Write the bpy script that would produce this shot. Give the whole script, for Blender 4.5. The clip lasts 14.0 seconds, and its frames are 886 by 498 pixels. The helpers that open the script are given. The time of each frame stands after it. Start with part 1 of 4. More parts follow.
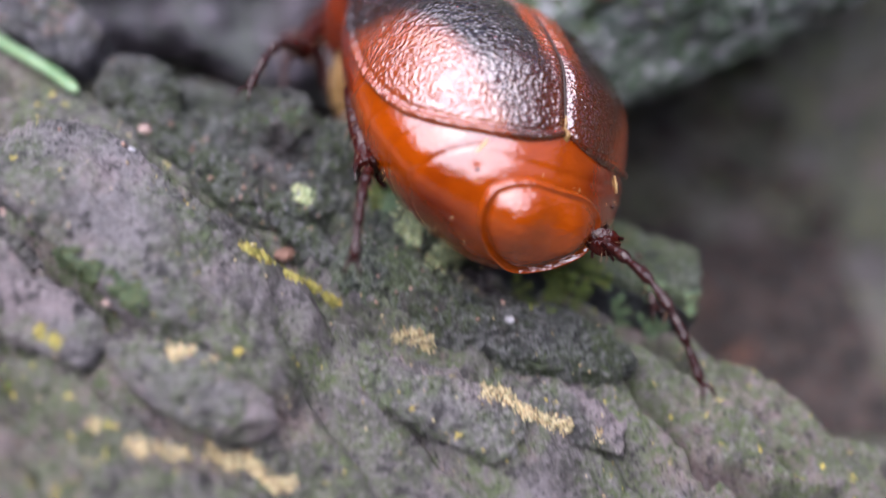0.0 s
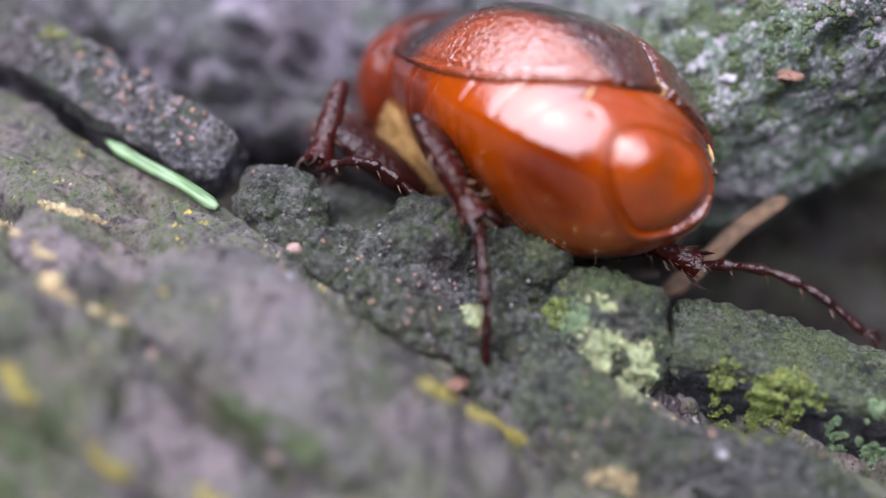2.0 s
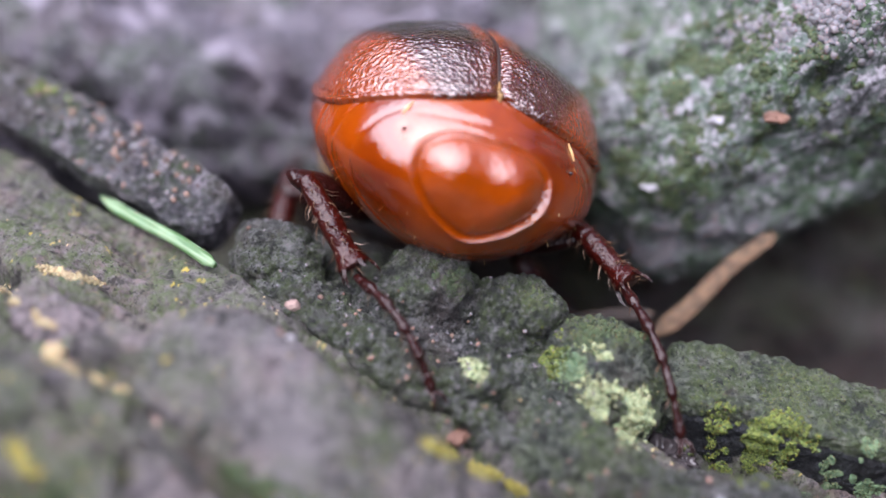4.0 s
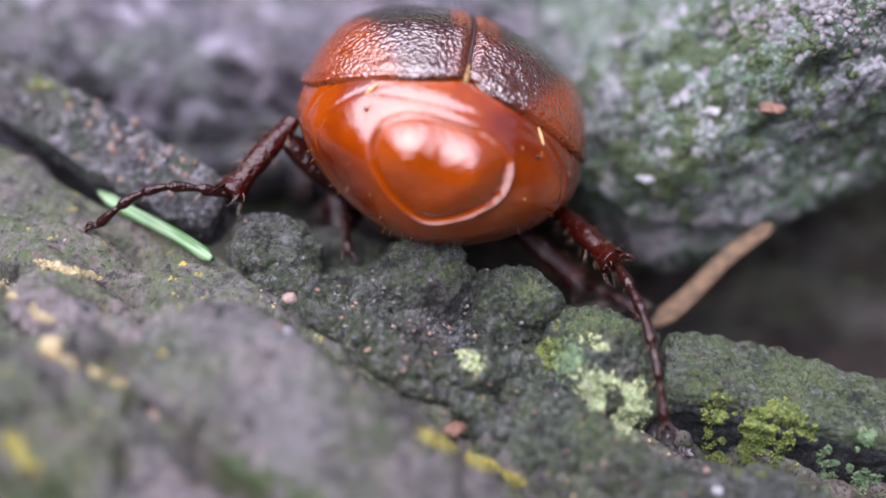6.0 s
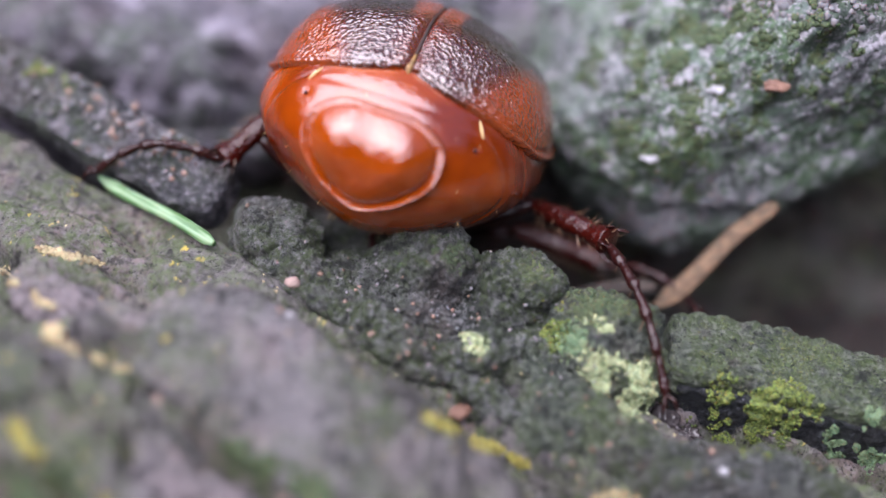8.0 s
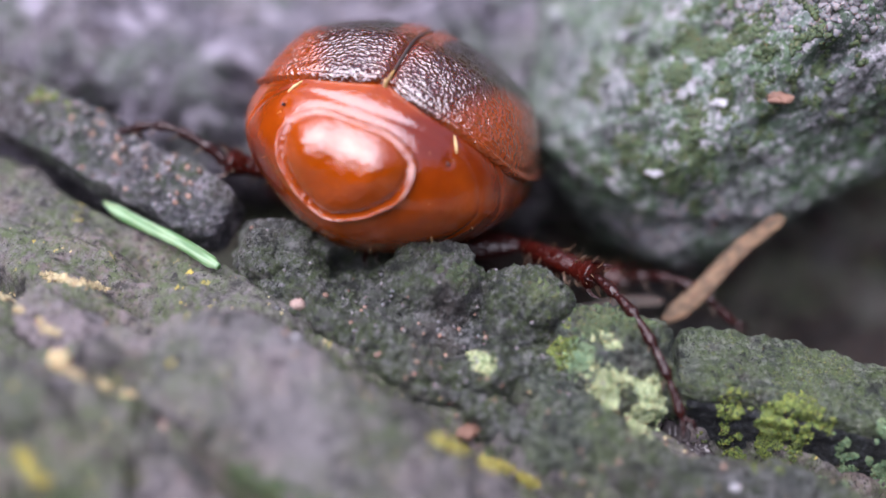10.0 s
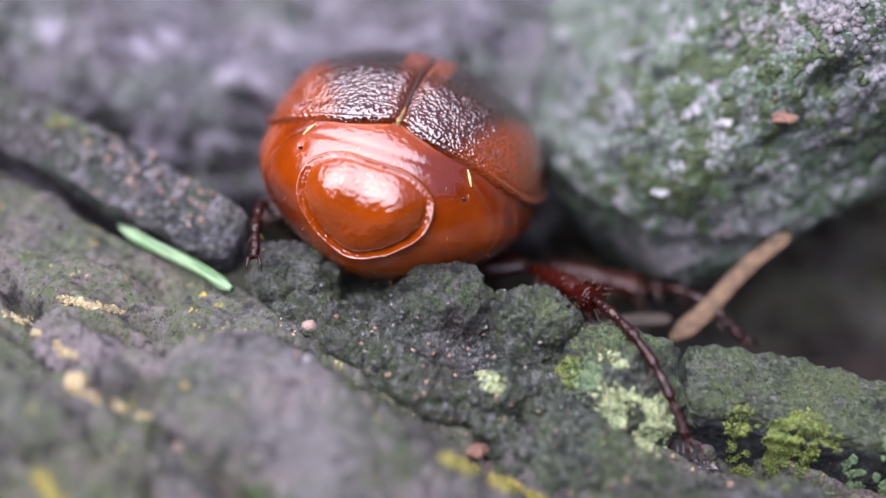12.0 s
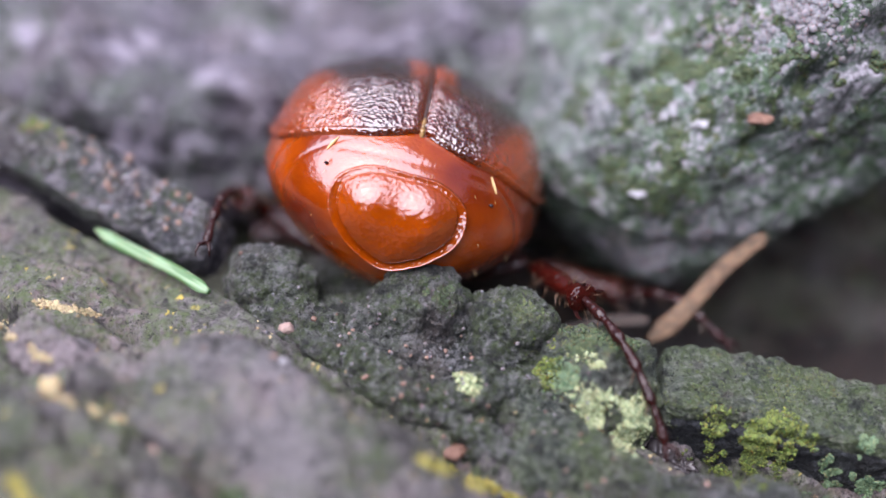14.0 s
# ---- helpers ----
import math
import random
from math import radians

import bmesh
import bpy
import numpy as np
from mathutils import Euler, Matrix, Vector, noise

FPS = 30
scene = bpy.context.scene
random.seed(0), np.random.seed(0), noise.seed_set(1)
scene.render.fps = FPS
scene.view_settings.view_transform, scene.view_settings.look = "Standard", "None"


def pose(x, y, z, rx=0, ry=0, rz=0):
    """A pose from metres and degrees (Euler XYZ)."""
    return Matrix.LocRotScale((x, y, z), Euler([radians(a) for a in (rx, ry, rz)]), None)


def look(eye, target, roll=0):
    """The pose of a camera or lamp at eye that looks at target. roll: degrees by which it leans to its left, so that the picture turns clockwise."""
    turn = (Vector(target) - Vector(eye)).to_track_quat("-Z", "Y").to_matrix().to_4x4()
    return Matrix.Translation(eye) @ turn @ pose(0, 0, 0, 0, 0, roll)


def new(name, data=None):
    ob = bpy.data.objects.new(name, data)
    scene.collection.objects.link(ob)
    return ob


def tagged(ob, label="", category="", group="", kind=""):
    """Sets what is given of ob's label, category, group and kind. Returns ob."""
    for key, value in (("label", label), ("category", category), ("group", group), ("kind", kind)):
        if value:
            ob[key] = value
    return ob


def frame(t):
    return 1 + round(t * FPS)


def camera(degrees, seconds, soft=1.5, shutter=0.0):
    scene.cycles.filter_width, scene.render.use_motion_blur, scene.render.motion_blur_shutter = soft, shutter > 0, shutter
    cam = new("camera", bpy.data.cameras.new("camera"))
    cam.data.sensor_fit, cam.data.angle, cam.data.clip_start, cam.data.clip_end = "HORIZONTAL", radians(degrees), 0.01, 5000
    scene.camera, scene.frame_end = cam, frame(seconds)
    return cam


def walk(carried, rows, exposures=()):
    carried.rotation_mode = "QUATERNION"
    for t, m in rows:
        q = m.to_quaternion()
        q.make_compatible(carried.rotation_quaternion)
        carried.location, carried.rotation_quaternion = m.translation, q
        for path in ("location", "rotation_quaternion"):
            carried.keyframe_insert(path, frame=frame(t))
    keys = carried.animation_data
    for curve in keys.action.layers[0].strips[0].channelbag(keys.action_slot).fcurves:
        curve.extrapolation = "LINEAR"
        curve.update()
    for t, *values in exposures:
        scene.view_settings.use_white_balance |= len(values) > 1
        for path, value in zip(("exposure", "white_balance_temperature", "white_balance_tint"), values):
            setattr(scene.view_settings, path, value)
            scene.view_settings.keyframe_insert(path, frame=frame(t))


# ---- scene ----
# All shapes below are written in millimetres; MM brings them to metres.
MM = 0.001

cam = camera(45, 14.0, shutter=0.5)
cam.data.dof.use_dof = True
cam.data.dof.focus_distance = 0.0472
cam.data.dof.aperture_fstop = 12.0


def mm(*v):
    return tuple(c * MM for c in v)


CAMERA_PATH = [
    (0.0, (7.13, -46.06, 26.81), (7.89, -7.90, -2.30), 4.46),
    (0.5, (4.98, -44.27, 26.11), (6.68, -4.35, -0.49), 4.99),
    (1.0, (4.13, -42.52, 25.18), (3.90, -3.64, -2.97), 2.50),
    (1.5, (1.29, -40.97, 24.76), (-0.01, -1.13, -1.98), 1.40),
    (2.0, (0.91, -40.12, 25.33), (-0.30, -0.43, -1.64), 0.87),
    (2.5, (0.54, -39.35, 26.63), (-0.32, 0.01, -0.83), 0.67),
    (3.0, (0.17, -39.06, 27.55), (-0.31, 0.40, 0.22), 0.31),
    (5.5, (0.67, -39.05, 27.85), (0.00, 0.45, 0.59), -0.47),
    (6.0, (0.59, -39.21, 27.72), (0.02, 0.17, 0.28), -0.49),
    (6.5, (0.00, -39.32, 27.53), (-0.02, -0.01, -0.02), -0.02),
    (7.0, (0.20, -39.08, 27.64), (0.00, -0.07, -0.33), -0.29),
    (9.5, (0.98, -38.91, 27.44), (-0.29, -0.02, -0.66), -2.43),
    (10.0, (0.84, -38.78, 27.56), (-0.34, 0.56, 0.08), -2.60),
    (10.5, (0.83, -38.62, 27.79), (-0.37, 0.88, 0.55), -2.79),
    (11.0, (0.96, -39.24, 28.29), (-0.42, 0.36, 1.21), -3.13),
    (11.5, (0.99, -39.19, 28.27), (-0.74, 0.49, 1.32), -3.48),
    (12.0, (1.11, -39.14, 28.30), (-0.69, 0.50, 1.29), -3.54),
    (12.5, (1.11, -39.13, 28.24), (-0.44, 0.53, 1.24), -3.39),
    (13.0, (1.29, -39.16, 28.17), (-0.18, 0.54, 1.23), -3.36),
    (13.5, (1.48, -39.20, 28.21), (0.08, 0.49, 1.24), -3.44),
    (14.0, (1.56, -39.17, 28.20), (0.33, 0.56, 1.29), -3.32),
]
walk(cam, [(t, look(mm(*eye), mm(*target), roll)) for t, eye, target, roll in CAMERA_PATH])

# ---- world, sun ----
SUN_TOWARDS = Vector((-0.24, -0.25, 0.94)).normalized()
world = bpy.data.worlds.new("overcast_sky")
scene.world = world
world.use_nodes = True
wn = world.node_tree.nodes
sky = wn.new("ShaderNodeTexSky")
sky.sky_type = "NISHITA"
sky.sun_disc = False
sky.sun_elevation = math.asin(SUN_TOWARDS.z)
sky.sun_rotation = math.atan2(SUN_TOWARDS.x, SUN_TOWARDS.y)
sky.air_density, sky.dust_density = 0.8, 3.0
wn["Background"].inputs["Strength"].default_value = 0.15
world.node_tree.links.new(sky.outputs[0], wn["Background"].inputs["Color"])
sun = new("sun", bpy.data.lights.new("sun", "SUN"))
sun.data.energy, sun.data.angle, sun.data.color = 5.0, radians(88), (0.93, 0.91, 1.10)
sun.matrix_world = look(SUN_TOWARDS, (0, 0, 0))
scene.view_settings.exposure = 0.92

# ---- noise for the shapes ----
_rng = np.random.default_rng(7)
_perm = np.concatenate([_rng.permutation(256)] * 3)
_grad = _rng.normal(size=(256, 3))
_grad /= np.linalg.norm(_grad, axis=1)[:, None]


def gnoise(p):
    """Gradient noise of points p (n, 3), about -0.7 to 0.7."""
    i = np.floor(p).astype(int)
    f = p - i
    u = f * f * f * (f * (f * 6 - 15) + 10)
    i &= 255
    out = np.zeros(len(p))
    for dx in (0, 1):
        for dy in (0, 1):
            for dz in (0, 1):
                h = _perm[_perm[_perm[(i[:, 0] + dx) & 255] + ((i[:, 1] + dy) & 255)] + ((i[:, 2] + dz) & 255)]
                d = (_grad[h] * (f - (dx, dy, dz))).sum(1)
                w = (u[:, 0] if dx else 1 - u[:, 0]) * (u[:, 1] if dy else 1 - u[:, 1]) * (u[:, 2] if dz else 1 - u[:, 2])
                out += w * d
    return out


def fbm(p, freq, octaves=4, gain=0.5, seed=0.0):
    total, amp = np.zeros(len(p)), 1.0
    for k in range(octaves):
        total += amp * gnoise(p * freq * 2.03**k + seed + 17.3 * k)
        amp *= gain
    return total


def ridged(p, freq, octaves=3, gain=0.5, seed=0.0):
    """1 on the crests and cracks, falling off to both sides."""
    total, amp, norm = np.zeros(len(p)), 1.0, 0.0
    for k in range(octaves):
        total += amp * (1 - np.abs(gnoise(p * freq * 2.1**k + seed + 9.1 * k)) * 2.2).clip(0, 1)
        norm += amp
        amp *= gain
    return total / norm


def smooth(a, b, x):
    t = ((x - a) / (b - a)).clip(0, 1)
    return t * t * (3 - 2 * t)


# ---- materials ----
def material(name):
    m = bpy.data.materials.new(name)
    m.use_nodes = True
    return m, m.node_tree.nodes, m.node_tree.links, m.node_tree.nodes["Principled BSDF"]


def socket(link, node_in, value):
    if hasattr(value, "is_linked"):
        link.new(value, node_in)
    else:
        node_in.default_value = value


def tex_noise(n, l, coord, scale, detail=4.0, rough=0.6, lo=0.0, hi=1.0):
    """Noise at scale per millimetre, stretched from lo..hi to 0..1."""
    t = n.new("ShaderNodeTexNoise")
    t.inputs["Scale"].default_value = scale / MM
    t.inputs["Detail"].default_value = detail
    t.inputs["Roughness"].default_value = rough
    l.new(coord, t.inputs["Vector"])
    r = n.new("ShaderNodeMapRange")
    r.inputs["From Min"].default_value, r.inputs["From Max"].default_value = lo, hi
    l.new(t.outputs["Fac"], r.inputs["Value"])
    return r.outputs[0]


def mix(n, l, fac, a, b, blend="MIX"):
    m = n.new("ShaderNodeMix")
    m.data_type, m.blend_type = "RGBA", blend
    socket(l, m.inputs["Factor"], fac)
    for key, value in ((6, a), (7, b)):
        socket(l, m.inputs[key], value if hasattr(value, "is_linked") else (*value, 1.0))
    return m.outputs[2]


def bump(n, l, height, strength, distance, normal=None):
    b = n.new("ShaderNodeBump")
    b.inputs["Strength"].default_value = strength
    b.inputs["Distance"].default_value = distance * MM
    l.new(height, b.inputs["Height"])
    if normal is not None:
        l.new(normal, b.inputs["Normal"])
    return b.outputs[0]


def times_(n, l, a, b, op="MULTIPLY"):
    m = n.new("ShaderNodeMath")
    m.operation = op
    socket(l, m.inputs[0], a)
    socket(l, m.inputs[1], b)
    return m.outputs[0]


def bark_material(name, dark, pale, third, moss, moss_at, fleck=0.0, offset=0.0, specks=0.5, fleck_colour=(0.42, 0.33, 0.07), crust=(0.30, 0.28, 0.30), relief=1.0, blotch=1.0):
    """Damp bark or stone: clouds of dark, pale and a third tone, a film of algae, pale crusts, grains and pits."""
    m, n, l, bsdf = material(name)
    geo = n.new("ShaderNodeNewGeometry")
    shift = n.new("ShaderNodeVectorMath")
    shift.inputs[1].default_value = (offset * MM, offset * 1.7 * MM, offset * 0.6 * MM)
    l.new(geo.outputs["Position"], shift.inputs[0])
    p = shift.outputs[0]
    col = mix(n, l, tex_noise(n, l, p, 0.26, 6, 0.66, 0.43, 0.57), dark, pale)
    col = mix(n, l, times_(n, l, tex_noise(n, l, p, 0.17, 5, 0.65, 0.49, 0.57), 0.8), col, third)
    film = times_(n, l, tex_noise(n, l, p, 0.20, 5, 0.65, 1 - moss_at - 0.06, 1 - moss_at + 0.08), tex_noise(n, l, p, 1.7, 5, 0.75, 0.38, 0.54))
    col = mix(n, l, film, col, moss)
    col = mix(n, l, times_(n, l, tex_noise(n, l, p, 1.0 * blotch, 6, 0.72, 0.54, 0.61), specks), col, crust)
    col = mix(n, l, tex_noise(n, l, p, 3.6, 4, 0.7, 0.50, 0.62), col, mix(n, l, 0.6, col, crust))
    col = mix(n, l, tex_noise(n, l, p, 5.2, 4, 0.7, 0.45, 0.36), col, tuple(c * 0.3 for c in dark))
    col = mix(n, l, times_(n, l, tex_noise(n, l, p, 0.8 * blotch, 4, 0.7, 0.43, 0.36), 0.8), col, tuple(c * 0.3 for c in dark))
    if fleck:
        spot = times_(n, l, tex_noise(n, l, p, 1.5, 3, 0.6, 0.70 - fleck, 0.74 - fleck), tex_noise(n, l, p, 0.20, 2, 0.5, 0.46, 0.58))
        col = mix(n, l, spot, col, fleck_colour)
    l.new(col, bsdf.inputs["Base Color"])
    rough = n.new("ShaderNodeMapRange")
    rough.inputs["To Min"].default_value, rough.inputs["To Max"].default_value = 0.42, 0.95
    l.new(tex_noise(n, l, p, 1.2, 3, 0.6, 0.3, 0.7), rough.inputs["Value"])
    l.new(rough.outputs[0], bsdf.inputs["Roughness"])
    bsdf.inputs["Specular IOR Level"].default_value = 0.4
    nb = bump(n, l, tex_noise(n, l, p, 1.5, 6, 0.72), 0.6 * relief, 0.40)
    nb = bump(n, l, tex_noise(n, l, p, 6.0, 4, 0.7), 0.5 * relief, 0.10, nb)
    l.new(nb, bsdf.inputs["Normal"])
    return m


def plain_material(name, a, b, scale=1.0, rough=0.6, bump_mm=0.05, sub=0.0):
    """One substance in two tones with a fine grain."""
    m, n, l, bsdf = material(name)
    p = n.new("ShaderNodeTexCoord").outputs["Object"]
    l.new(mix(n, l, tex_noise(n, l, p, scale, 4, 0.6, 0.35, 0.65), a, b), bsdf.inputs["Base Color"])
    bsdf.inputs["Roughness"].default_value = rough
    if sub:
        bsdf.inputs["Subsurface Weight"].default_value = sub
        bsdf.inputs["Subsurface Scale"].default_value = 0.4 * MM
    l.new(bump(n, l, tex_noise(n, l, p, scale * 3, 4, 0.6), 0.5, bump_mm), bsdf.inputs["Normal"])
    return m


def island_material(name, a, b, rough=0.7):
    """Tone changes from grain to grain of a mass of small pieces."""
    m, n, l, bsdf = material(name)
    geo = n.new("ShaderNodeNewGeometry")
    l.new(mix(n, l, geo.outputs["Random Per Island"], a, b), bsdf.inputs["Base Color"])
    bsdf.inputs["Roughness"].default_value = rough
    bsdf.inputs["Subsurface Weight"].default_value = 0.15
    bsdf.inputs["Subsurface Scale"].default_value = 0.2 * MM
    return m


BARK = bark_material("bark_foreground", (0.036, 0.033, 0.030), (0.118, 0.103, 0.108), (0.152, 0.110, 0.106), (0.066, 0.084, 0.036), 0.55, 0.05, specks=0.2, crust=(0.16, 0.14, 0.145))
BARK_PLATE = bark_material("bark_plate", (0.040, 0.039, 0.036), (0.124, 0.113, 0.117), (0.165, 0.132, 0.138), (0.060, 0.078, 0.036), 0.48, 0.04, 19, specks=0.25, crust=(0.19, 0.17, 0.175))
BARK_RIDGE = bark_material("bark_ridge", (0.026, 0.030, 0.027), (0.104, 0.110, 0.100), (0.086, 0.070, 0.066), (0.060, 0.080, 0.034), 0.56, 0.0, 31, 0.55, crust=(0.24, 0.235, 0.24), relief=1.8)
BARK_SLAB = bark_material("bark_slab", (0.018, 0.019, 0.023), (0.078, 0.076, 0.088), (0.060, 0.048, 0.044), (0.042, 0.062, 0.026), 0.50, 0.0, 53, 0.9, crust=(0.27, 0.245, 0.275), relief=1.6)
# near-black: dark broken wood, with the shade of the undercut face coloured in
BARK_EDGE_SHADED = bark_material("bark_edge_shaded", (0.008, 0.010, 0.014), (0.030, 0.034, 0.040), (0.022, 0.022, 0.024), (0.026, 0.040, 0.016), 0.40, 0.0, 91, 0.3, crust=(0.10, 0.105, 0.12), relief=2.0)
BARK_GREEN = bark_material("bark_slab_green", (0.024, 0.031, 0.026), (0.080, 0.092, 0.074), (0.062, 0.056, 0.046), (0.058, 0.080, 0.032), 0.56, 0.0, 77, 0.35, crust=(0.18, 0.19, 0.155), relief=1.5)
ROCK_MOSSY = bark_material("rock_mossy", (0.018, 0.026, 0.022), (0.082, 0.108, 0.094), (0.120, 0.122, 0.126), (0.050, 0.086, 0.040), 0.56, 0.0, 101, 0.65, crust=(0.34, 0.31, 0.35), relief=0.6, blotch=0.9)
LILAC_ROCK = bark_material("rock_lilac", (0.011, 0.010, 0.014), (0.072, 0.064, 0.080), (0.062, 0.050, 0.056), (0.034, 0.054, 0.028), 0.47, 0.0, 143, 0.8, crust=(0.26, 0.23, 0.28), relief=0.6, blotch=0.38)
# dim green of the unseen ring added to hold back low sky
RING_GREEN = plain_material("undergrowth", (0.020, 0.030, 0.014), (0.060, 0.080, 0.040), 0.12, 0.9, 2.0)
LICHEN = island_material("lichen", (0.07, 0.10, 0.035), (0.46, 0.48, 0.27))
LICHEN_GREEN = island_material("lichen_green", (0.06, 0.10, 0.05), (0.13, 0.18, 0.09))
MOSS = island_material("moss", (0.022, 0.036, 0.008), (0.14, 0.17, 0.028))
MOSS_OLIVE = island_material("moss_olive", (0.034, 0.046, 0.016), (0.10, 0.125, 0.040))
MOSS_DARK = island_material("moss_dark", (0.022, 0.036, 0.014), (0.060, 0.082, 0.030))
YELLOW = island_material("yellow_crust", (0.12, 0.10, 0.02), (0.30, 0.25, 0.05))
CREAM = island_material("cream_wood", (0.15, 0.10, 0.05), (0.50, 0.40, 0.22))
PINK_CRUMB = island_material("pink_crumb", (0.10, 0.06, 0.045), (0.28, 0.18, 0.14))
# humus tones pulled towards black to carry the shade of the hollow
HUMUS_SHADED = island_material("humus", (0.005, 0.005, 0.004), (0.060, 0.042, 0.037), 0.9)
PALE_CRUST = island_material("pale_crust", (0.09, 0.085, 0.09), (0.20, 0.18, 0.19))


# ---- mesh helpers ----
def mesh_from(name, verts, faces, mat, shade=True):
    """A mesh from arrays in millimetres."""
    me = bpy.data.meshes.new(name)
    me.from_pydata((np.asarray(verts, float) * MM).tolist(), [], np.asarray(faces).tolist() if not isinstance(faces, list) else faces)
    me.materials.append(mat)
    if shade:
        me.polygons.foreach_set("use_smooth", np.ones(len(me.polygons), bool))
    me.update()
    return me


def grid_faces(nu, nv, wrap_u=False):
    """Quads of a grid of nu rows of nv vertices."""
    rows = np.arange(nu if wrap_u else nu - 1)
    a = (rows[:, None] * nv + np.arange(nv - 1)).ravel()
    b = (((rows + 1) % nu)[:, None] * nv + np.arange(nv - 1)).ravel()
    return np.stack([a, b, b + 1, a + 1], 1)


def part(name, me, parent, label="", m=None):
    ob = new(name, me)
    ob.parent = parent
    if m is not None:
        ob.matrix_basis = m
    return tagged(ob, label) if label else ob


_cube_cache = {}


def ball(n):
    """A unit ball of six n x n faces: points and quads."""
    if n not in _cube_cache:
        g = np.tan(np.linspace(-math.pi / 4, math.pi / 4, n + 1))
        u, v = (a.ravel() for a in np.meshgrid(g, g, indexing="ij"))
        one = np.ones_like(u)
        sides = [(one, u, v), (-one, v, u), (v, one, u), (u, -one, v), (u, v, one), (v, u, -one)]
        pts = np.concatenate([np.stack(s, 1) for s in sides])
        pts /= np.linalg.norm(pts, axis=1)[:, None]
        faces = np.concatenate([grid_faces(n + 1, n + 1) + k * (n + 1) ** 2 for k in range(6)])
        key = np.round(pts * 1e5).astype(np.int64)
        _, first, inverse = np.unique(key, axis=0, return_index=True, return_inverse=True)
        _cube_cache[n] = (pts[first], inverse.ravel()[faces])
    pts, faces = _cube_cache[n]
    return pts.copy(), faces


def lump_mesh(name, mat, centre, radii, turn=(0, 0, 0), square=2.6, rough=1.0, seed=1.0, n=52, grain=1.0, pits=0.0, chips=0):
    """A knobbly piece of bark: a rounded block with swellings, fissures and grains. Its points lie in the world's millimetres round the centre."""
    d, faces = ball(n)
    p = d / (np.abs(d) ** square).sum(1, keepdims=True) ** (1 / square)
    # broken facets
    rng = np.random.default_rng(int(seed * 10))
    for _ in range(chips):
        cut = rng.normal(size=3)
        cut /= np.linalg.norm(cut)
        over = (p @ cut) / rng.uniform(0.74, 1.0)
        p = p / np.maximum(over, 1.0)[:, None]
    p = p * np.array(radii)
    e = np.array(Euler([radians(a) for a in turn]).to_matrix())
    p, nrm = p @ e.T, (d / np.array(radii)) @ e.T
    nrm /= np.linalg.norm(nrm, axis=1)[:, None]
    size = min(radii)
    q = p + np.array(centre)
    h = 0.62 * size * rough * fbm(q, 0.42 / max(size, 0.8), 3, 0.5, seed)
    h -= 0.42 * rough * ridged(q, 0.36, 2, 0.5, seed + 5) ** 5
    h += 0.26 * rough * fbm(q, 0.9, 4, 0.55, seed + 2)
    h += 0.17 * grain * (np.abs(fbm(q, 0.75, 3, 0.55, seed + 21)) * 2.4 - 0.6)
    h -= 0.15 * grain * ridged(q, 1.3, 2, 0.5, seed + 8) ** 4
    h += 0.08 * grain * fbm(q, 2.6, 3, 0.6, seed + 3)
    if pits:
        h += pits * 0.9 * fbm(q, 0.38, 4, 0.55, seed + 13)
        h -= pits * 1.6 * smooth(0.22, 0.55, fbm(q, 0.30, 2, 0.5, seed + 17))
    return mesh_from(name, p + nrm * h[:, None], faces, mat)

# ---- the bark and the stones ----
def ridge_line(x):
    """Where the foreground bark breaks off into the hollow, as y over x."""
    return np.interp(x, (-40, -22, -10, -5, 3, 10, 16, 20, 27, 40), (19, 8.0, 0.8, -2.0, -4.0, -3.4, -3.0, -5.5, -10.0, -14.0))


# Cracks between the plates of bark: their width and depth, and their course.
CRACKS = (
    (0.75, 1.5, ((-7.6, -4.6), (-5.8, -4.8), (-3.7, -6.0), (-1.6, -7.2), (0.5, -7.7), (2.8, -9.4), (5.1, -10.1), (7.7, -10.8))),
    (0.36, 1.5, ((-11.0, -7.2), (-10.4, -9.1), (-11.2, -9.8), (-10.6, -10.5), (-9.5, -11.0), (-8.0, -11.9), (-5.8, -12.9), (-2.4, -14.2), (-0.8, -14.4))),
    (0.30, 1.0, ((-11.7, -11.1), (-11.5, -12.5), (-10.9, -12.5), (-9.8, -12.2))),
    (0.36, 1.3, ((-14.4, -7.6), (-13.3, -8.5), (-12.1, -8.7), (-10.4, -9.2))),
    (0.50, 1.8, ((14.3, -9.2), (16.6, -9.4), (18.7, -11.6), (20.4, -13.5), (22.8, -13.8), (26.5, -13.8))),
    (0.62, 4.0, ((-26.0, 11.9), (-21.9, 8.8), (-18.5, 6.4), (-15.9, 4.8), (-12.1, 2.8), (-10.3, 1.4))),
    (0.60, 3.0, ((9.4, -5.2), (10.4, -5.8), (12.2, -6.1), (14.0, -6.4), (16.5, -7.0), (20.0, -7.6))),
    (0.40, 0.9, ((-19.8, -1.1), (-17.4, -3.5), (-14.3, -6.1))),
    (0.50, 0.9, ((-15.3, -13.0), (-14.0, -13.1), (-10.6, -15.0), (-8.6, -14.7))),
)


def from_line(x, y, line):
    """The distance of points from a broken line."""
    best = np.full(len(x), 1e9)
    for (ax, ay), (bx, by) in zip(line[:-1], line[1:]):
        t = (((x - ax) * (bx - ax) + (y - ay) * (by - ay)) / ((bx - ax) ** 2 + (by - ay) ** 2)).clip(0, 1)
        best = np.minimum(best, np.hypot(x - ax - t * (bx - ax), y - ay - t * (by - ay)))
    return best


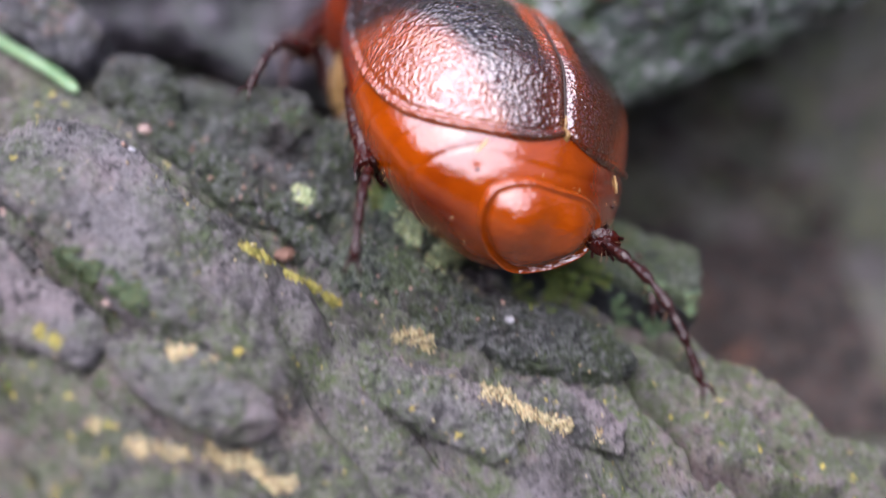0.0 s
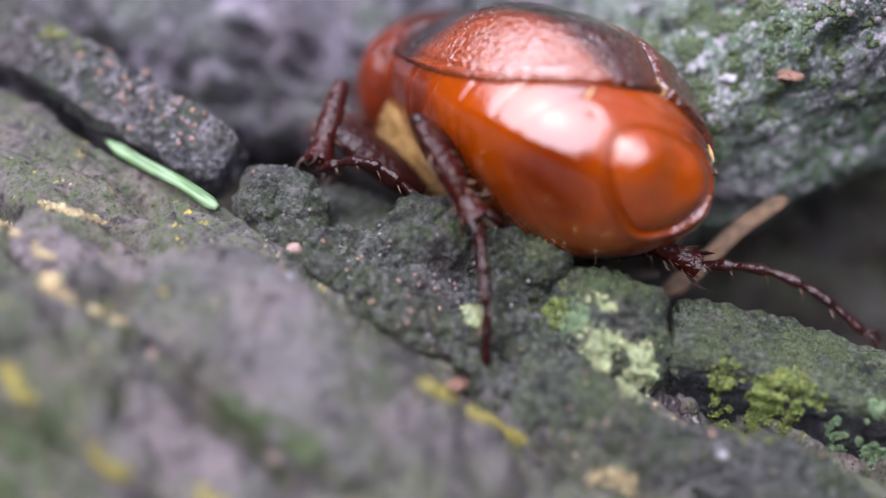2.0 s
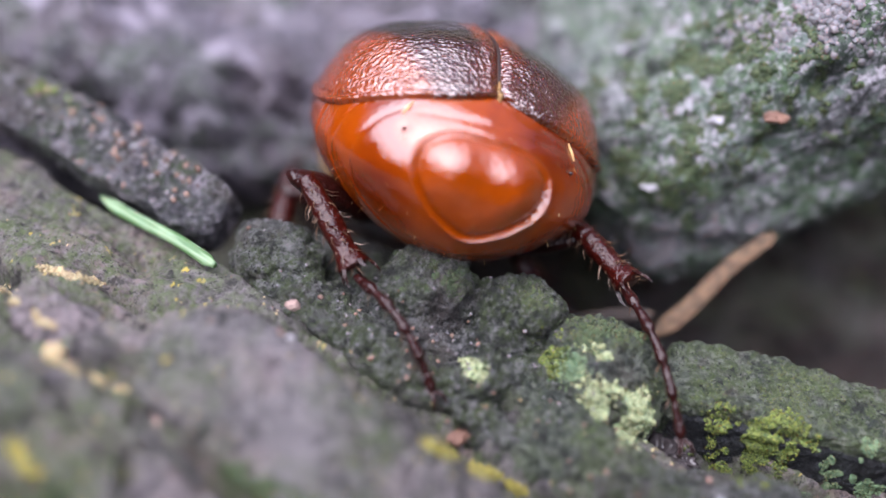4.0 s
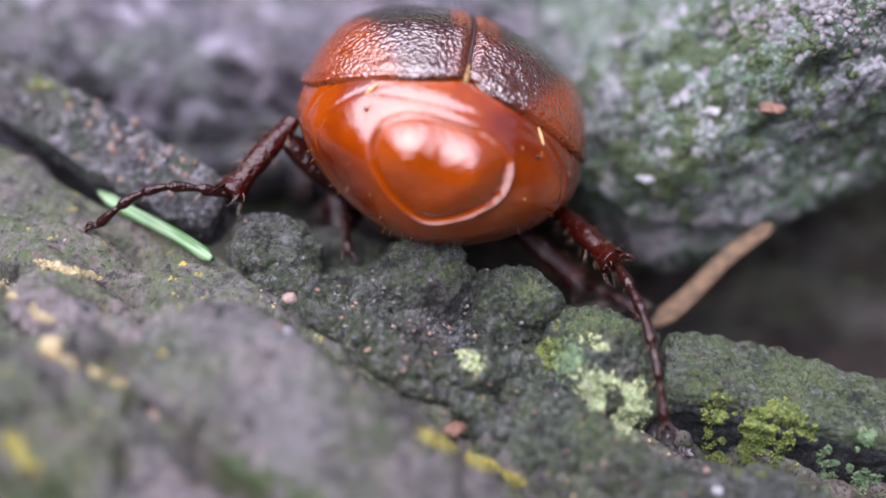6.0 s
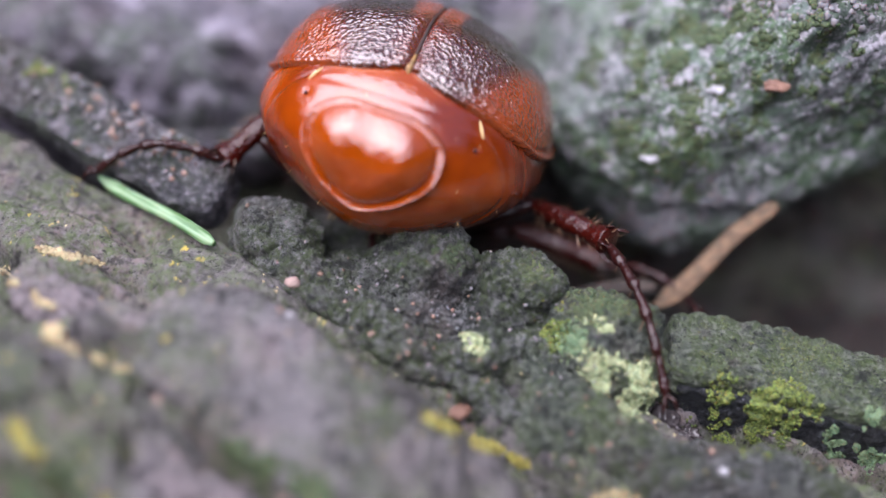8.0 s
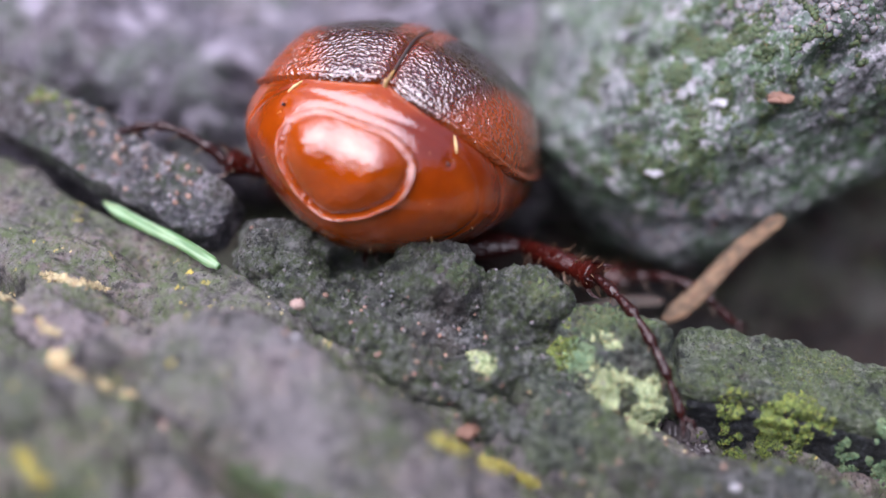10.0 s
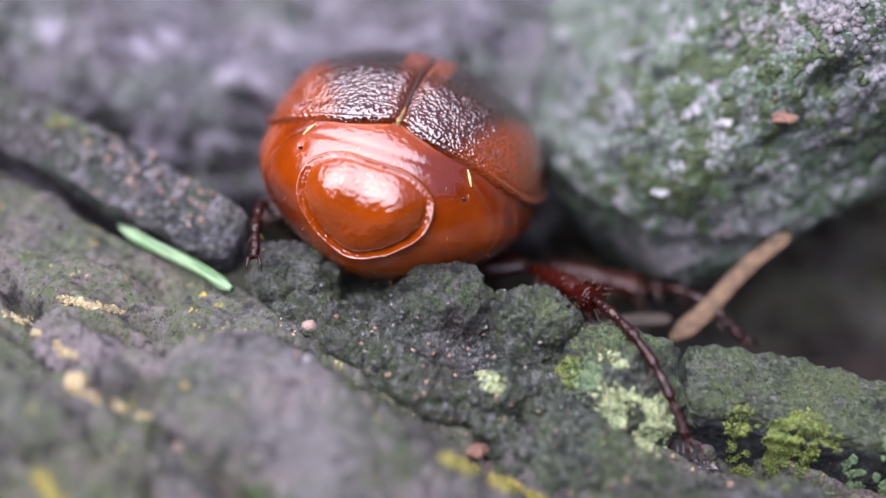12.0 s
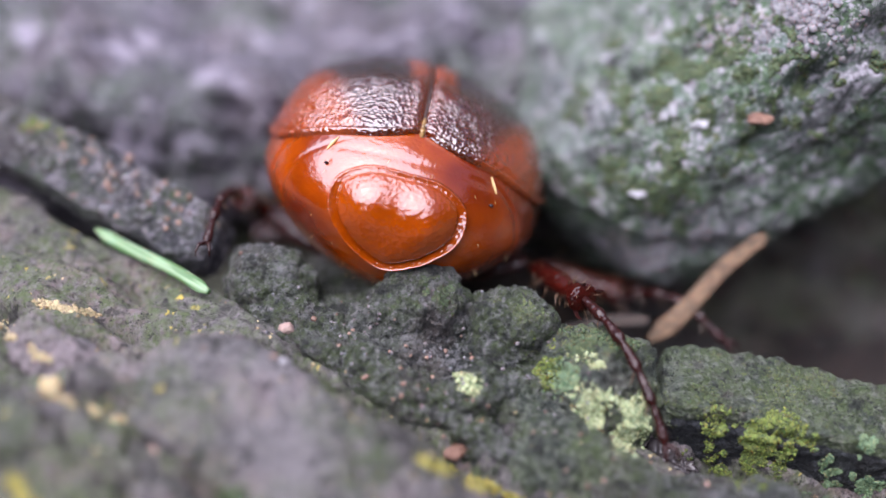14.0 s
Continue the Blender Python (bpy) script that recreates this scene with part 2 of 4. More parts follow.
def ground_height(x, y):
    p = np.stack([x, y, 0 * x], 1)
    along, across = 0.86 * x - 0.5 * y, 0.5 * x + 0.86 * y
    warp = 0.9 * fbm(p, 0.16, 3, 0.5, 3.0)
    d = y - ridge_line(x) + 0.6 * warp
    xs = 30 * np.tanh(x / 30)
    left = (-8 - xs).clip(0, 30)
    front = -0.27 * (xs + 6) - 1.1 - 0.06 * left + 0.42 * (y + 9).clip(-14, 0) - 0.008 * left * y.clip(-14, 0)
    hollow = -10.5 - 0.06 * xs.clip(-12, 6) - 11.0 * smooth(4, 14, xs)
    z = front + (hollow - front) * smooth(-0.6, 1.6, d)
    back = 15.5 + 0.22 * (xs - 7)
    z = z + (-2.0 - hollow) * smooth(0, 1.8, y - back) * smooth(4.5, 8.0, xs)
    z = z + 0.30 * (y - 12).clip(0, 60) * smooth(8, 20, y)
    # the large raised plate and two lower ones beside it
    for ca, cc, la, lc, rise in ((2.7, -10.8, 6.0, 3.3, 1.4), (-7.0, -13.0, 2.2, 1.3, 0.6), (-5.5, -17.5, 4.0, 1.5, 0.7)):
        q = ((along - ca + 0.8 * warp) / la) ** 4 + ((across - cc - 0.6 * warp) / lc) ** 4
        z = z + rise * smooth(1.45, 0.55, q)
    stretched = np.stack([along * 0.32, across, 0 * x], 1)
    near = smooth(60, 30, np.hypot(x, y))
    z = z - near * 1.3 * ridged(stretched, 0.27, 2, 0.5, 11.0) ** 5
    z = z + near * (0.75 * fbm(stretched, 0.36, 4, 0.52, 4.0) + 0.30 * fbm(p, 0.8, 4, 0.55, 6.0) + 0.085 * fbm(p, 3.0, 2, 0.6, 8.0))
    z = z - near * 0.30 * ridged(p, 0.9, 2, 0.5, 21.0) ** 4
    for width, depth, line in CRACKS:
        wide = width * (1 + 1.2 * fbm(p, 0.5, 2, 0.5, 31.0))
        z = z - depth * smooth(1.5, 0.2, from_line(x + 0.5 * warp, y + 0.7 * fbm(p, 0.7, 3, 0.5, 41.0), line) / wide.clip(0.15, 3))
    return z


def spread(fine_lo, fine_hi, step, reach, growth=1.16):
    """Even steps between two ends, then ever longer ones out to the reach on both sides."""
    out, s, far = [], step, 0.0
    while far < reach:
        s *= growth
        far += s
        out.append(far)
    return np.concatenate([fine_lo - np.array(out[::-1]), np.arange(fine_lo, fine_hi, step), fine_hi + np.array(out)])


def build_ground():
    gx, gy = spread(-24, 24, 0.12, 170), spread(-20, 10, 0.12, 170, 1.12)
    x, y = (a.ravel() for a in np.meshgrid(gx, gy, indexing="ij"))
    me = mesh_from("ground", np.stack([x, y, ground_height(x, y)], 1), grid_faces(len(gx), len(gy)), BARK)
    return tagged(new("ground", me), "damp grey-green tree bark with yellow flecks", "bark", kind="structure")


def stone(name, label, category, mat, centre, radii, turn=(0, 0, 0), group="", kind="", **more):
    me = lump_mesh(name, mat, centre, radii, turn, **more)
    ob = new(name, me)
    ob.location = mm(*centre)
    return tagged(ob, label, category, group, kind)


ground = build_ground()
slab_left = stone("bark_strip", "long dark grey bark strip with a film of green algae", "bark", BARK_SLAB, (-19.1, 8.2, 2.25), (10.3, 1.7, 1.5), (30, 13, -30), square=8.0, n=120, seed=12.0, rough=0.45)
slab_right = stone("bark_strip", "flat mossy green bark strip, dark broken edge blackened for shade", "bark", BARK_GREEN, (15.1, -3.4, -5.9), (5.6, 1.95, 1.75), (10, 11, -8), square=11.0, n=110, seed=23.0, rough=0.28)
rock_right = stone("rock", "large green mossy rock with pale lichen spots", "rock", ROCK_MOSSY, (21.92, 16.20, 5.78), (18.7, 10.1, 7.4), (0, -34, 12), square=3.4, n=170, seed=41.0, rough=0.6, pits=0.6, grain=0.7)
rock_left = stone("rock", "large grey lilac rock behind the beetle", "rock", LILAC_ROCK, (-15.0, 27.0, -2.5), (26.0, 13.0, 7.0), (0, 0, -8), square=3.0, n=140, seed=57.0, rough=1.2, pits=1.0)



def build_backdrop():
    """An unseen dim ring with an uneven top, added to block low sky."""
    n, k = 240, 24
    a = np.linspace(0, 2 * math.pi, n, endpoint=False)
    u = np.linspace(0, 1, k)
    ring = np.stack([np.cos(a), np.sin(a), 0 * a], 1)
    top = 147 + 58 * fbm(ring, 2.2, 4, 0.6, 5.0)
    p = np.stack([ring[:, None, 0] * (150 + 0 * u), ring[:, None, 1] * (150 + 0 * u), top[:, None] * u - 52], 2)
    p = p + ring[:, None] * (9.2 * fbm(p.reshape(-1, 3), 0.07, 4, 0.6, 9.0).reshape(n, k))[:, :, None]
    return tagged(new("backdrop", mesh_from("backdrop", p.reshape(-1, 3), grid_faces(n, k, True), RING_GREEN)), "unseen dim green ring, added to block low sky", "undergrowth", kind="structure")


backdrop = build_backdrop()

LUMPS = [
    ((-7.75, 1.0, -0.95), (2.05, 1.6, 1.95), (0, 10, -20), 1.0, BARK_RIDGE),
    ((-1.10, -0.62, -1.90), (2.3, 2.0, 2.5), (0, 5, -10), 2.0, BARK_RIDGE),
    ((3.05, -1.57, -2.40), (2.0, 1.9, 2.25), (0, 5, 10), 3.0, BARK_RIDGE),
    ((6.75, -3.38, -3.75), (2.55, 2.1, 2.35), (0, 18, -15), 4.0, BARK_GREEN),
    ((-5.36, -2.06, -1.89), (3.0, 1.5, 1.5), (0, 20, -30), 5.0, BARK_RIDGE),
    ((-2.31, -3.75, -2.91), (2.6, 1.6, 1.7), (0, 25, -30), 6.0, BARK_RIDGE),
    ((1.14, -3.87, -3.78), (2.8, 2.0, 1.9), (0, 20, -25), 7.0, BARK_RIDGE),
    ((4.84, -6.65, -5.31), (3.4, 1.9, 2.0), (0, 14, -25), 8.0, BARK_GREEN),
    ((8.62, -8.45, -6.14), (3.2, 1.7, 1.6), (0, 10, -15), 9.0, BARK_RIDGE),
    ((1.83, -5.89, -4.23), (2.4, 1.2, 1.2), (0, 20, -30), 10.0, BARK_RIDGE),
    # this knob and the next are added to darken the gap below the beetle
    ((-4.82, 3.50, -3.72), (2.6, 1.8, 1.7), (0, 10, -20), 14.0, BARK_RIDGE),
    ((-2.40, 4.11, -4.59), (2.6, 1.8, 1.7), (0, 10, -10), 15.0, BARK_RIDGE),
    ((2.91, -2.99, -3.39), (2.4, 1.7, 1.8), (0, 20, -25), 16.0, BARK_RIDGE),
    ((4.47, -4.59, -4.29), (2.2, 1.6, 1.6), (0, 18, -25), 17.0, BARK_GREEN),
    ((-3.58, -0.66, -2.34), (2.2, 1.6, 1.6), (0, 15, -25), 18.0, BARK_RIDGE),
    ((-0.35, -2.32, -2.97), (2.4, 1.6, 1.6), (0, 20, -25), 19.0, BARK_RIDGE),
    ((12.81, -8.99, -6.56), (3.6, 1.6, 1.3), (0, 8, -10), 13.0, BARK_RIDGE),
]
FRONT_SCALES = [
    ((-6.3, -9.0, -1.6), (6.2, 3.1, 2.0), (10, 18, -30), 71.0),
    ((-12.53, -6.76, 0.46), (1.6, 1.0, 0.8), (10, 10, -20), 72.0),
]
# more plates, half sunk into the bark
for x, y, radii, turn, seed in ((-11.5, -9.8, (3.2, 1.5, 0.9), -26, 73.0), (-14.6, -6.0, (3.6, 1.3, 0.8), -34, 74.0), (-8.6, -13.4, (3.0, 1.5, 0.9), -20, 75.0), (-2.0, -15.2, (3.6, 1.5, 0.8), -24, 76.0), (8.0, -13.0, (4.0, 1.6, 0.9), -18, 77.0), (-16.5, -9.5, (2.6, 1.2, 0.8), -30, 78.0), (13.8, -11.6, (3.4, 1.4, 0.8), -20, 79.0)):
    FRONT_SCALES.append(((x, y, float(ground_height(np.array([x]), np.array([y]))[0]) - 0.15), radii, (12, 16, turn), seed))
# thin added block on the front face; its colour also carries undercut shade
edge = part("broken_edge_shaded", lump_mesh("broken_edge_shaded", BARK_EDGE_SHADED, (15.1, -5.15, -6.45), (5.45, 0.55, 1.25), (10, 11, -8), square=9.0, n=90, seed=27.0, rough=0.5), slab_right, "dark broken edge, blackened further for undercut shade")
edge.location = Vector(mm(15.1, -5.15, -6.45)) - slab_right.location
ridge = tagged(new("bark_ridge"), "broken ridge of knobbly dark bark with green lichen", "bark")
knobs = []
# raised scales of bark that lie on the ground in front
for centre, radii, turn, seed in FRONT_SCALES:
    scale = part("bark_scale", lump_mesh("bark_scale", BARK_PLATE, centre, tuple(1.12 * r for r in radii), turn, seed=seed, n=90 if radii[0] > 3 else 50, rough=0.45, square=2.5, chips=5), ground)
    scale.location = mm(*centre)
    knobs.append(scale)
for centre, radii, turn, seed, mat in LUMPS:
    knob = part("bark_knob", lump_mesh("bark_knob", mat, centre, tuple(1.2 * r for r in radii), turn, seed=seed, n=max(40, int(24 * max(radii))), rough=0.55, square=2.25, chips=6, grain=1.25), ridge)
    knob.location = mm(*centre)
    knobs.append(knob)

# ---- growth and litter on the bark ----
from mathutils.bvhtree import BVHTree


def world_tree(obs):
    """The surfaces of some things, in millimetres, to set small things on."""
    verts, polys, base = [], [], 0
    for ob in obs:
        me = ob.data
        co = np.empty(3 * len(me.vertices))
        me.vertices.foreach_get("co", co)
        co = co.reshape(-1, 3) / MM + np.array(ob.location + (ob.parent.location if ob.parent else Vector())) / MM
        verts += co.tolist()
        polys += [[base + i for i in f.vertices] for f in me.polygons]
        base += len(me.vertices)
    return BVHTree.FromPolygons(verts, polys)


SURFACE = world_tree([ground, slab_left, slab_right, edge, *knobs])
ROCKS = world_tree([rock_right, rock_left])
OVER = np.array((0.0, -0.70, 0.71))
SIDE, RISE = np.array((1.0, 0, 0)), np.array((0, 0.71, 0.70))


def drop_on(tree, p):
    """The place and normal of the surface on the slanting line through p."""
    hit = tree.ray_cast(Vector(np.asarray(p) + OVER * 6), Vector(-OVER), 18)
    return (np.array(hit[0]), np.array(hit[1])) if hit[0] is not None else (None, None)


_seed_ball = ball(2)


def grains(name, spots, size, mat, flat=0.6, seed=1, stretch=1.0):
    """Many small rounded crumbs, each set on the surface with its own size and turn."""
    rng = np.random.default_rng(seed)
    d, f = _seed_ball
    verts, faces = [], []
    for k, (p, n) in enumerate(spots):
        r = size * rng.uniform(0.5, 1.4)
        t = np.cross(n, rng.normal(size=3))
        t /= np.linalg.norm(t) + 1e-9
        b = np.cross(n, t)
        shape = d * (1 + 0.35 * rng.uniform(-1, 1, size=(len(d), 1)))
        verts.append(p + n * r * flat * 0.35 + r * (shape[:, :1] * t * stretch + shape[:, 1:2] * b + shape[:, 2:] * n * flat))
        faces.append(f + k * len(d))
    return mesh_from(name, np.concatenate(verts), np.concatenate(faces), mat)


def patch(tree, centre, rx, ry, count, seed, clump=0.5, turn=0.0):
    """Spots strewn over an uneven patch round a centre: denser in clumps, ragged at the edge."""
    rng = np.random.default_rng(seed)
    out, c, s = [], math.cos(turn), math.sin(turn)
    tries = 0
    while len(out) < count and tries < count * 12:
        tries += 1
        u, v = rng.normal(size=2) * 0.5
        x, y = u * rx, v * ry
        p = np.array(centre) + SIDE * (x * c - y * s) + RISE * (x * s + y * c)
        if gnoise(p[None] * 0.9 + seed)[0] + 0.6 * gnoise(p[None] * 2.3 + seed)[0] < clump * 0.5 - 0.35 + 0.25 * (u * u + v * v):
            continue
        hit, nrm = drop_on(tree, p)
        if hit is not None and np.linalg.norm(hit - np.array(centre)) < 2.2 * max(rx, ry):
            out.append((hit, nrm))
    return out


def trail(tree, a, b, width, count, seed, gaps=0.0):
    """Spots along a wavering line from a to b, with gaps."""
    rng = np.random.default_rng(seed)
    out = []
    for k in range(count):
        f = rng.uniform()
        p = np.array(a) * (1 - f) + np.array(b) * f
        if gnoise(np.array([[f * 6 + seed, seed * 1.3, 0.5]]))[0] < gaps:
            continue
        wave = 2.2 * width * gnoise(np.array([[f * 4 + seed * 2.1, 3.3, seed]]))[0]
        hit, nrm = drop_on(tree, p + RISE * (wave + rng.normal() * width * 0.5) + SIDE * rng.normal() * 0.1)
        if hit is not None:
            out.append((hit, nrm))
    return out


def growth(name, spots, size, mat, parent, label, category="", flat=0.6, seed=1, stretch=1.0):
    if not spots:
        return None
    me = grains(name, spots, size, mat, flat, seed, stretch)
    if parent is None:
        return tagged(new(name, me), label, category, kind="stuff")
    ob = part(name, me, parent, label)
    ob.location = -parent.location
    return tagged(ob, kind="stuff")


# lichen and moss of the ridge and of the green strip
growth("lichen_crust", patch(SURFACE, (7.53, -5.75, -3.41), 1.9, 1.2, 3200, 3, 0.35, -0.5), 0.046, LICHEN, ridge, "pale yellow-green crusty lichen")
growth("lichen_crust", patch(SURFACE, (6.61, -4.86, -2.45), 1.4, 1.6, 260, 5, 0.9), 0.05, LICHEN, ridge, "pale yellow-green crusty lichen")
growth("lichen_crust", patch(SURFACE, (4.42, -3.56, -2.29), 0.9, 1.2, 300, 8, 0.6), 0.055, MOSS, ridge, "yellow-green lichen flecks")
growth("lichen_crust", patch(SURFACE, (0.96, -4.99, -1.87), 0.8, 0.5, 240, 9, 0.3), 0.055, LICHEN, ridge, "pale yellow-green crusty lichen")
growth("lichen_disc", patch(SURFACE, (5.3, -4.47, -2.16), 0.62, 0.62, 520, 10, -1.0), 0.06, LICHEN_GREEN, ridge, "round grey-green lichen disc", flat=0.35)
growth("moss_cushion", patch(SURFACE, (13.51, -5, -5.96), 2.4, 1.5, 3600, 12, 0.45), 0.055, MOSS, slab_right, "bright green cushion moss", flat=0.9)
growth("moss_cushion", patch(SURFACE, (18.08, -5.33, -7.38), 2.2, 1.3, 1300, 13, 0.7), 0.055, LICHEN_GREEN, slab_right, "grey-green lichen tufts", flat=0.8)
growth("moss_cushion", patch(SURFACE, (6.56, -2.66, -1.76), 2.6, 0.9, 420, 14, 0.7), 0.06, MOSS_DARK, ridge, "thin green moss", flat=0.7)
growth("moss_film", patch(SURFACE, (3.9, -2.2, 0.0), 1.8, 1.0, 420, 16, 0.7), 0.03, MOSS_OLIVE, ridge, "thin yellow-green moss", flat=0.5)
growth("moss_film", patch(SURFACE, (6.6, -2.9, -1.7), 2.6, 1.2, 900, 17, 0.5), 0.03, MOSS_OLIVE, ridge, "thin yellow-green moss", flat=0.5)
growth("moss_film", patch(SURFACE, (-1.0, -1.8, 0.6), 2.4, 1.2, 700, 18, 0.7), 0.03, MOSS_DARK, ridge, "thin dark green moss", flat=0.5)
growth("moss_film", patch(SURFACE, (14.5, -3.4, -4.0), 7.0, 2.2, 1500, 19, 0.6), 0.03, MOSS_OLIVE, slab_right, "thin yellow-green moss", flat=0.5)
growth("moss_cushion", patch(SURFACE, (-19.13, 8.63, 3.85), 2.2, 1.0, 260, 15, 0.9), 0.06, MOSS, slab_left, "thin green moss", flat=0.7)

growth("grit", patch(SURFACE, (-15.5, 6.4, 3.0), 9.0, 2.6, 110, 71, 0.2, -0.45), 0.11, PALE_CRUST, slab_left, "pale crumbs and grains", flat=0.7)
growth("grit", patch(SURFACE, (-14.0, 5.6, 2.6), 8.0, 2.2, 46, 72, 0.2, -0.45), 0.13, PINK_CRUMB, slab_left, "pinkish crumbs and grains", flat=0.7)
growth("grit", patch(SURFACE, (0.5, -3.5, -1.6), 11.0, 3.4, 120, 73, 0.2, -0.5), 0.07, PALE_CRUST, ridge, "pale crumbs and grains", flat=0.7)
growth("grit", patch(SURFACE, (0.0, -5.0, -2.2), 12.0, 2.6, 50, 74, 0.2, -0.5), 0.09, PINK_CRUMB, ridge, "pinkish crumbs and grains", flat=0.7)

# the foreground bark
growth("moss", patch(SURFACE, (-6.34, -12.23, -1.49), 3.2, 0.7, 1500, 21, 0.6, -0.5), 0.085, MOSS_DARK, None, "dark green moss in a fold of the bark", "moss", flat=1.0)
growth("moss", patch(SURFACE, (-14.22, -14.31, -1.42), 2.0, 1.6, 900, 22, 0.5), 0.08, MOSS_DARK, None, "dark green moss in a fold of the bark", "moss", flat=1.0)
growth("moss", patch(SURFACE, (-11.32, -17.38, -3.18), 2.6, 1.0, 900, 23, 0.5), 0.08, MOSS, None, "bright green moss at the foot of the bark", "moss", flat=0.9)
for k, (a, b, w, count, gap, mat) in enumerate((
    ((-0.68, -9.7, -1.41), (3.31, -8.65, -5.33), 0.18, 700, -0.08, YELLOW),
    ((5.35, -9.58, -5.56), (7.81, -10.25, -5.98), 0.35, 300, -0.05, CREAM),
    ((-17.38, -1.77, 1.12), (-14.75, -1.75, -0.2), 0.14, 420, -0.12, CREAM),
    ((-19.78, -1.12, -0.25), (-15.49, -6.05, 1.09), 0.15, 380, -0.10, CREAM),
    ((-15.69, -7.23, 0.79), (-11.77, -8.55, -0.21), 0.14, 380, -0.05, CREAM),
    ((-15.64, -11.48, -0.02), (-14.44, -12.15, -0.45), 0.35, 300, -0.20, YELLOW),
    ((-12.11, -13.62, -1.67), (-10.64, -14.4, -2.18), 0.25, 300, -0.20, YELLOW),
    ((-8.23, -14.41, -2.84), (-7.19, -14.76, -3.24), 0.25, 200, -0.20, YELLOW),
    ((-3.05, -14.38, -3.36), (-1.06, -14.31, -3.87), 0.25, 240, -0.10, CREAM),
    ((9.94, -12.11, -6.77), (15.4, -12.86, -8.39), 0.35, 520, -0.12, CREAM),
    ((-1.75, -16.89, -6.26), (3.36, -17.84, -7.69), 0.35, 620, -0.12, CREAM),
    ((-5.56, -17.32, -5.15), (-1.91, -17.21, -6.25), 0.30, 360, -0.02, CREAM),
)):
    growth("bark_flakes", trail(SURFACE, a, b, w * 1.0, int(count * 1.2), 40 + k, gap), 0.05, mat, None, "crumbling yellowish flakes along a crack in the bark", "bark flakes", flat=0.4, seed=60 + k, stretch=1.8)
rng = np.random.default_rng(77)
spots = []
while len(spots) < 170:
    x, y = rng.uniform(-22, 16), rng.uniform(-17, 3)
    hit, nrm = drop_on(SURFACE, (x, y, ground_height(np.array([x]), np.array([y]))[0]))
    if hit is not None:
        spots.append((hit, nrm))
# crumbs over the hollow floor: mottled litter, dark in place of shade
humus = []
hx, hy = rng.uniform(-9, 38, 3600), rng.uniform(2, 20, 3600)
for x, y, z in zip(hx, hy, ground_height(hx, hy)):
    humus.append((np.array((x, y, z)), np.array((0.0, -0.3, 0.95))))
growth("humus", humus, 0.6, HUMUS_SHADED, None, "crumbly humus, coloured dark for the shade of the hollow", "humus", flat=0.5, seed=79, stretch=1.6)
growth("crumbs", spots, 0.06, CREAM, None, "pale crumbs of wood strewn over the bark", "crumbs", flat=0.5, seed=78)


# ---- single small things ----
def blade_mesh(name, a, b, width, thick, mat, sag=0.0, keel=0.3, taper=0.75):
    """A flat narrow blade or stalk from a to b, keeled along its middle and drawn in at both ends."""
    a, b = np.array(a, float), np.array(b, float)
    way = (b - a) / np.linalg.norm(b - a)
    side = np.cross(way, (0, -0.6, 0.8))
    side /= np.linalg.norm(side)
    over = np.cross(side, way)
    n, k = 40, 10
    u = np.linspace(0, 1, n)
    w = width * (0.35 + 0.65 * smooth(0.0, 0.12, u)) * (1 - (1 - taper) * u) * (0.5 + 0.5 * smooth(1.0, 0.93, u))
    mid = a + (b - a) * u[:, None] + over * (sag * np.sin(math.pi * u))[:, None] + side * (0.12 * width * np.sin(7 * u))[:, None]
    ang = np.linspace(0, 2 * math.pi, k, endpoint=False)
    ring = w[:, None, None] * 0.5 * np.cos(ang)[None, :, None] * side + thick * (np.sin(ang) + keel * np.abs(np.cos(ang)))[None, :, None] * over
    p = (mid[:, None] + ring).reshape(-1, 3) - a
    rows = np.arange(n - 1)[:, None] * k
    i, j = (rows + np.arange(k)).ravel(), (rows + (np.arange(k) + 1) % k).ravel()
    faces = np.stack([i, j, j + k, i + k], 1).tolist() + [list(range(k))[::-1], [(n - 1) * k + q for q in range(k)]]
    return mesh_from(name, p, faces, mat)


def streaky_material(name, a, b, rough, course):
    """Streaks along the length of a stalk."""
    m, n, l, bsdf = material(name)
    p = n.new("ShaderNodeTexCoord").outputs["Object"]
    turn = n.new("ShaderNodeMapping")
    turn.inputs["Rotation"].default_value = (0, 0, radians(-course))
    l.new(p, turn.inputs["Vector"])
    long = n.new("ShaderNodeVectorMath")
    long.operation = "MULTIPLY"
    long.inputs[1].default_value = (0.10, 1.6, 1.6)
    l.new(turn.outputs[0], long.inputs[0])
    fac = tex_noise(n, l, long.outputs[0], 2.2, 3, 0.5, 0.38, 0.62)
    l.new(mix(n, l, fac, a, b), bsdf.inputs["Base Color"])
    bsdf.inputs["Roughness"].default_value = rough
    bsdf.inputs["Subsurface Weight"].default_value = 0.1
    bsdf.inputs["Subsurface Scale"].default_value = 0.2 * MM
    l.new(bump(n, l, fac, 0.4, 0.05), bsdf.inputs["Normal"])
    return m


GRASS = streaky_material("grass_blade", (0.060, 0.13, 0.042), (0.20, 0.29, 0.165), 0.45, -40)
STRAW = streaky_material("dry_stalk", (0.060, 0.036, 0.020), (0.15, 0.090, 0.050), 0.8, 33)
LEAF_BROWN = streaky_material("dry_leaf", (0.018, 0.012, 0.009), (0.045, 0.030, 0.023), 0.8, 10)
LEAF_RED = streaky_material("rusty_leaf", (0.040, 0.016, 0.010), (0.11, 0.050, 0.032), 0.8, 60)
HUSK = plain_material("dark_husk", (0.020, 0.016, 0.016), (0.070, 0.060, 0.062), 1.0, 0.22, 0.08)
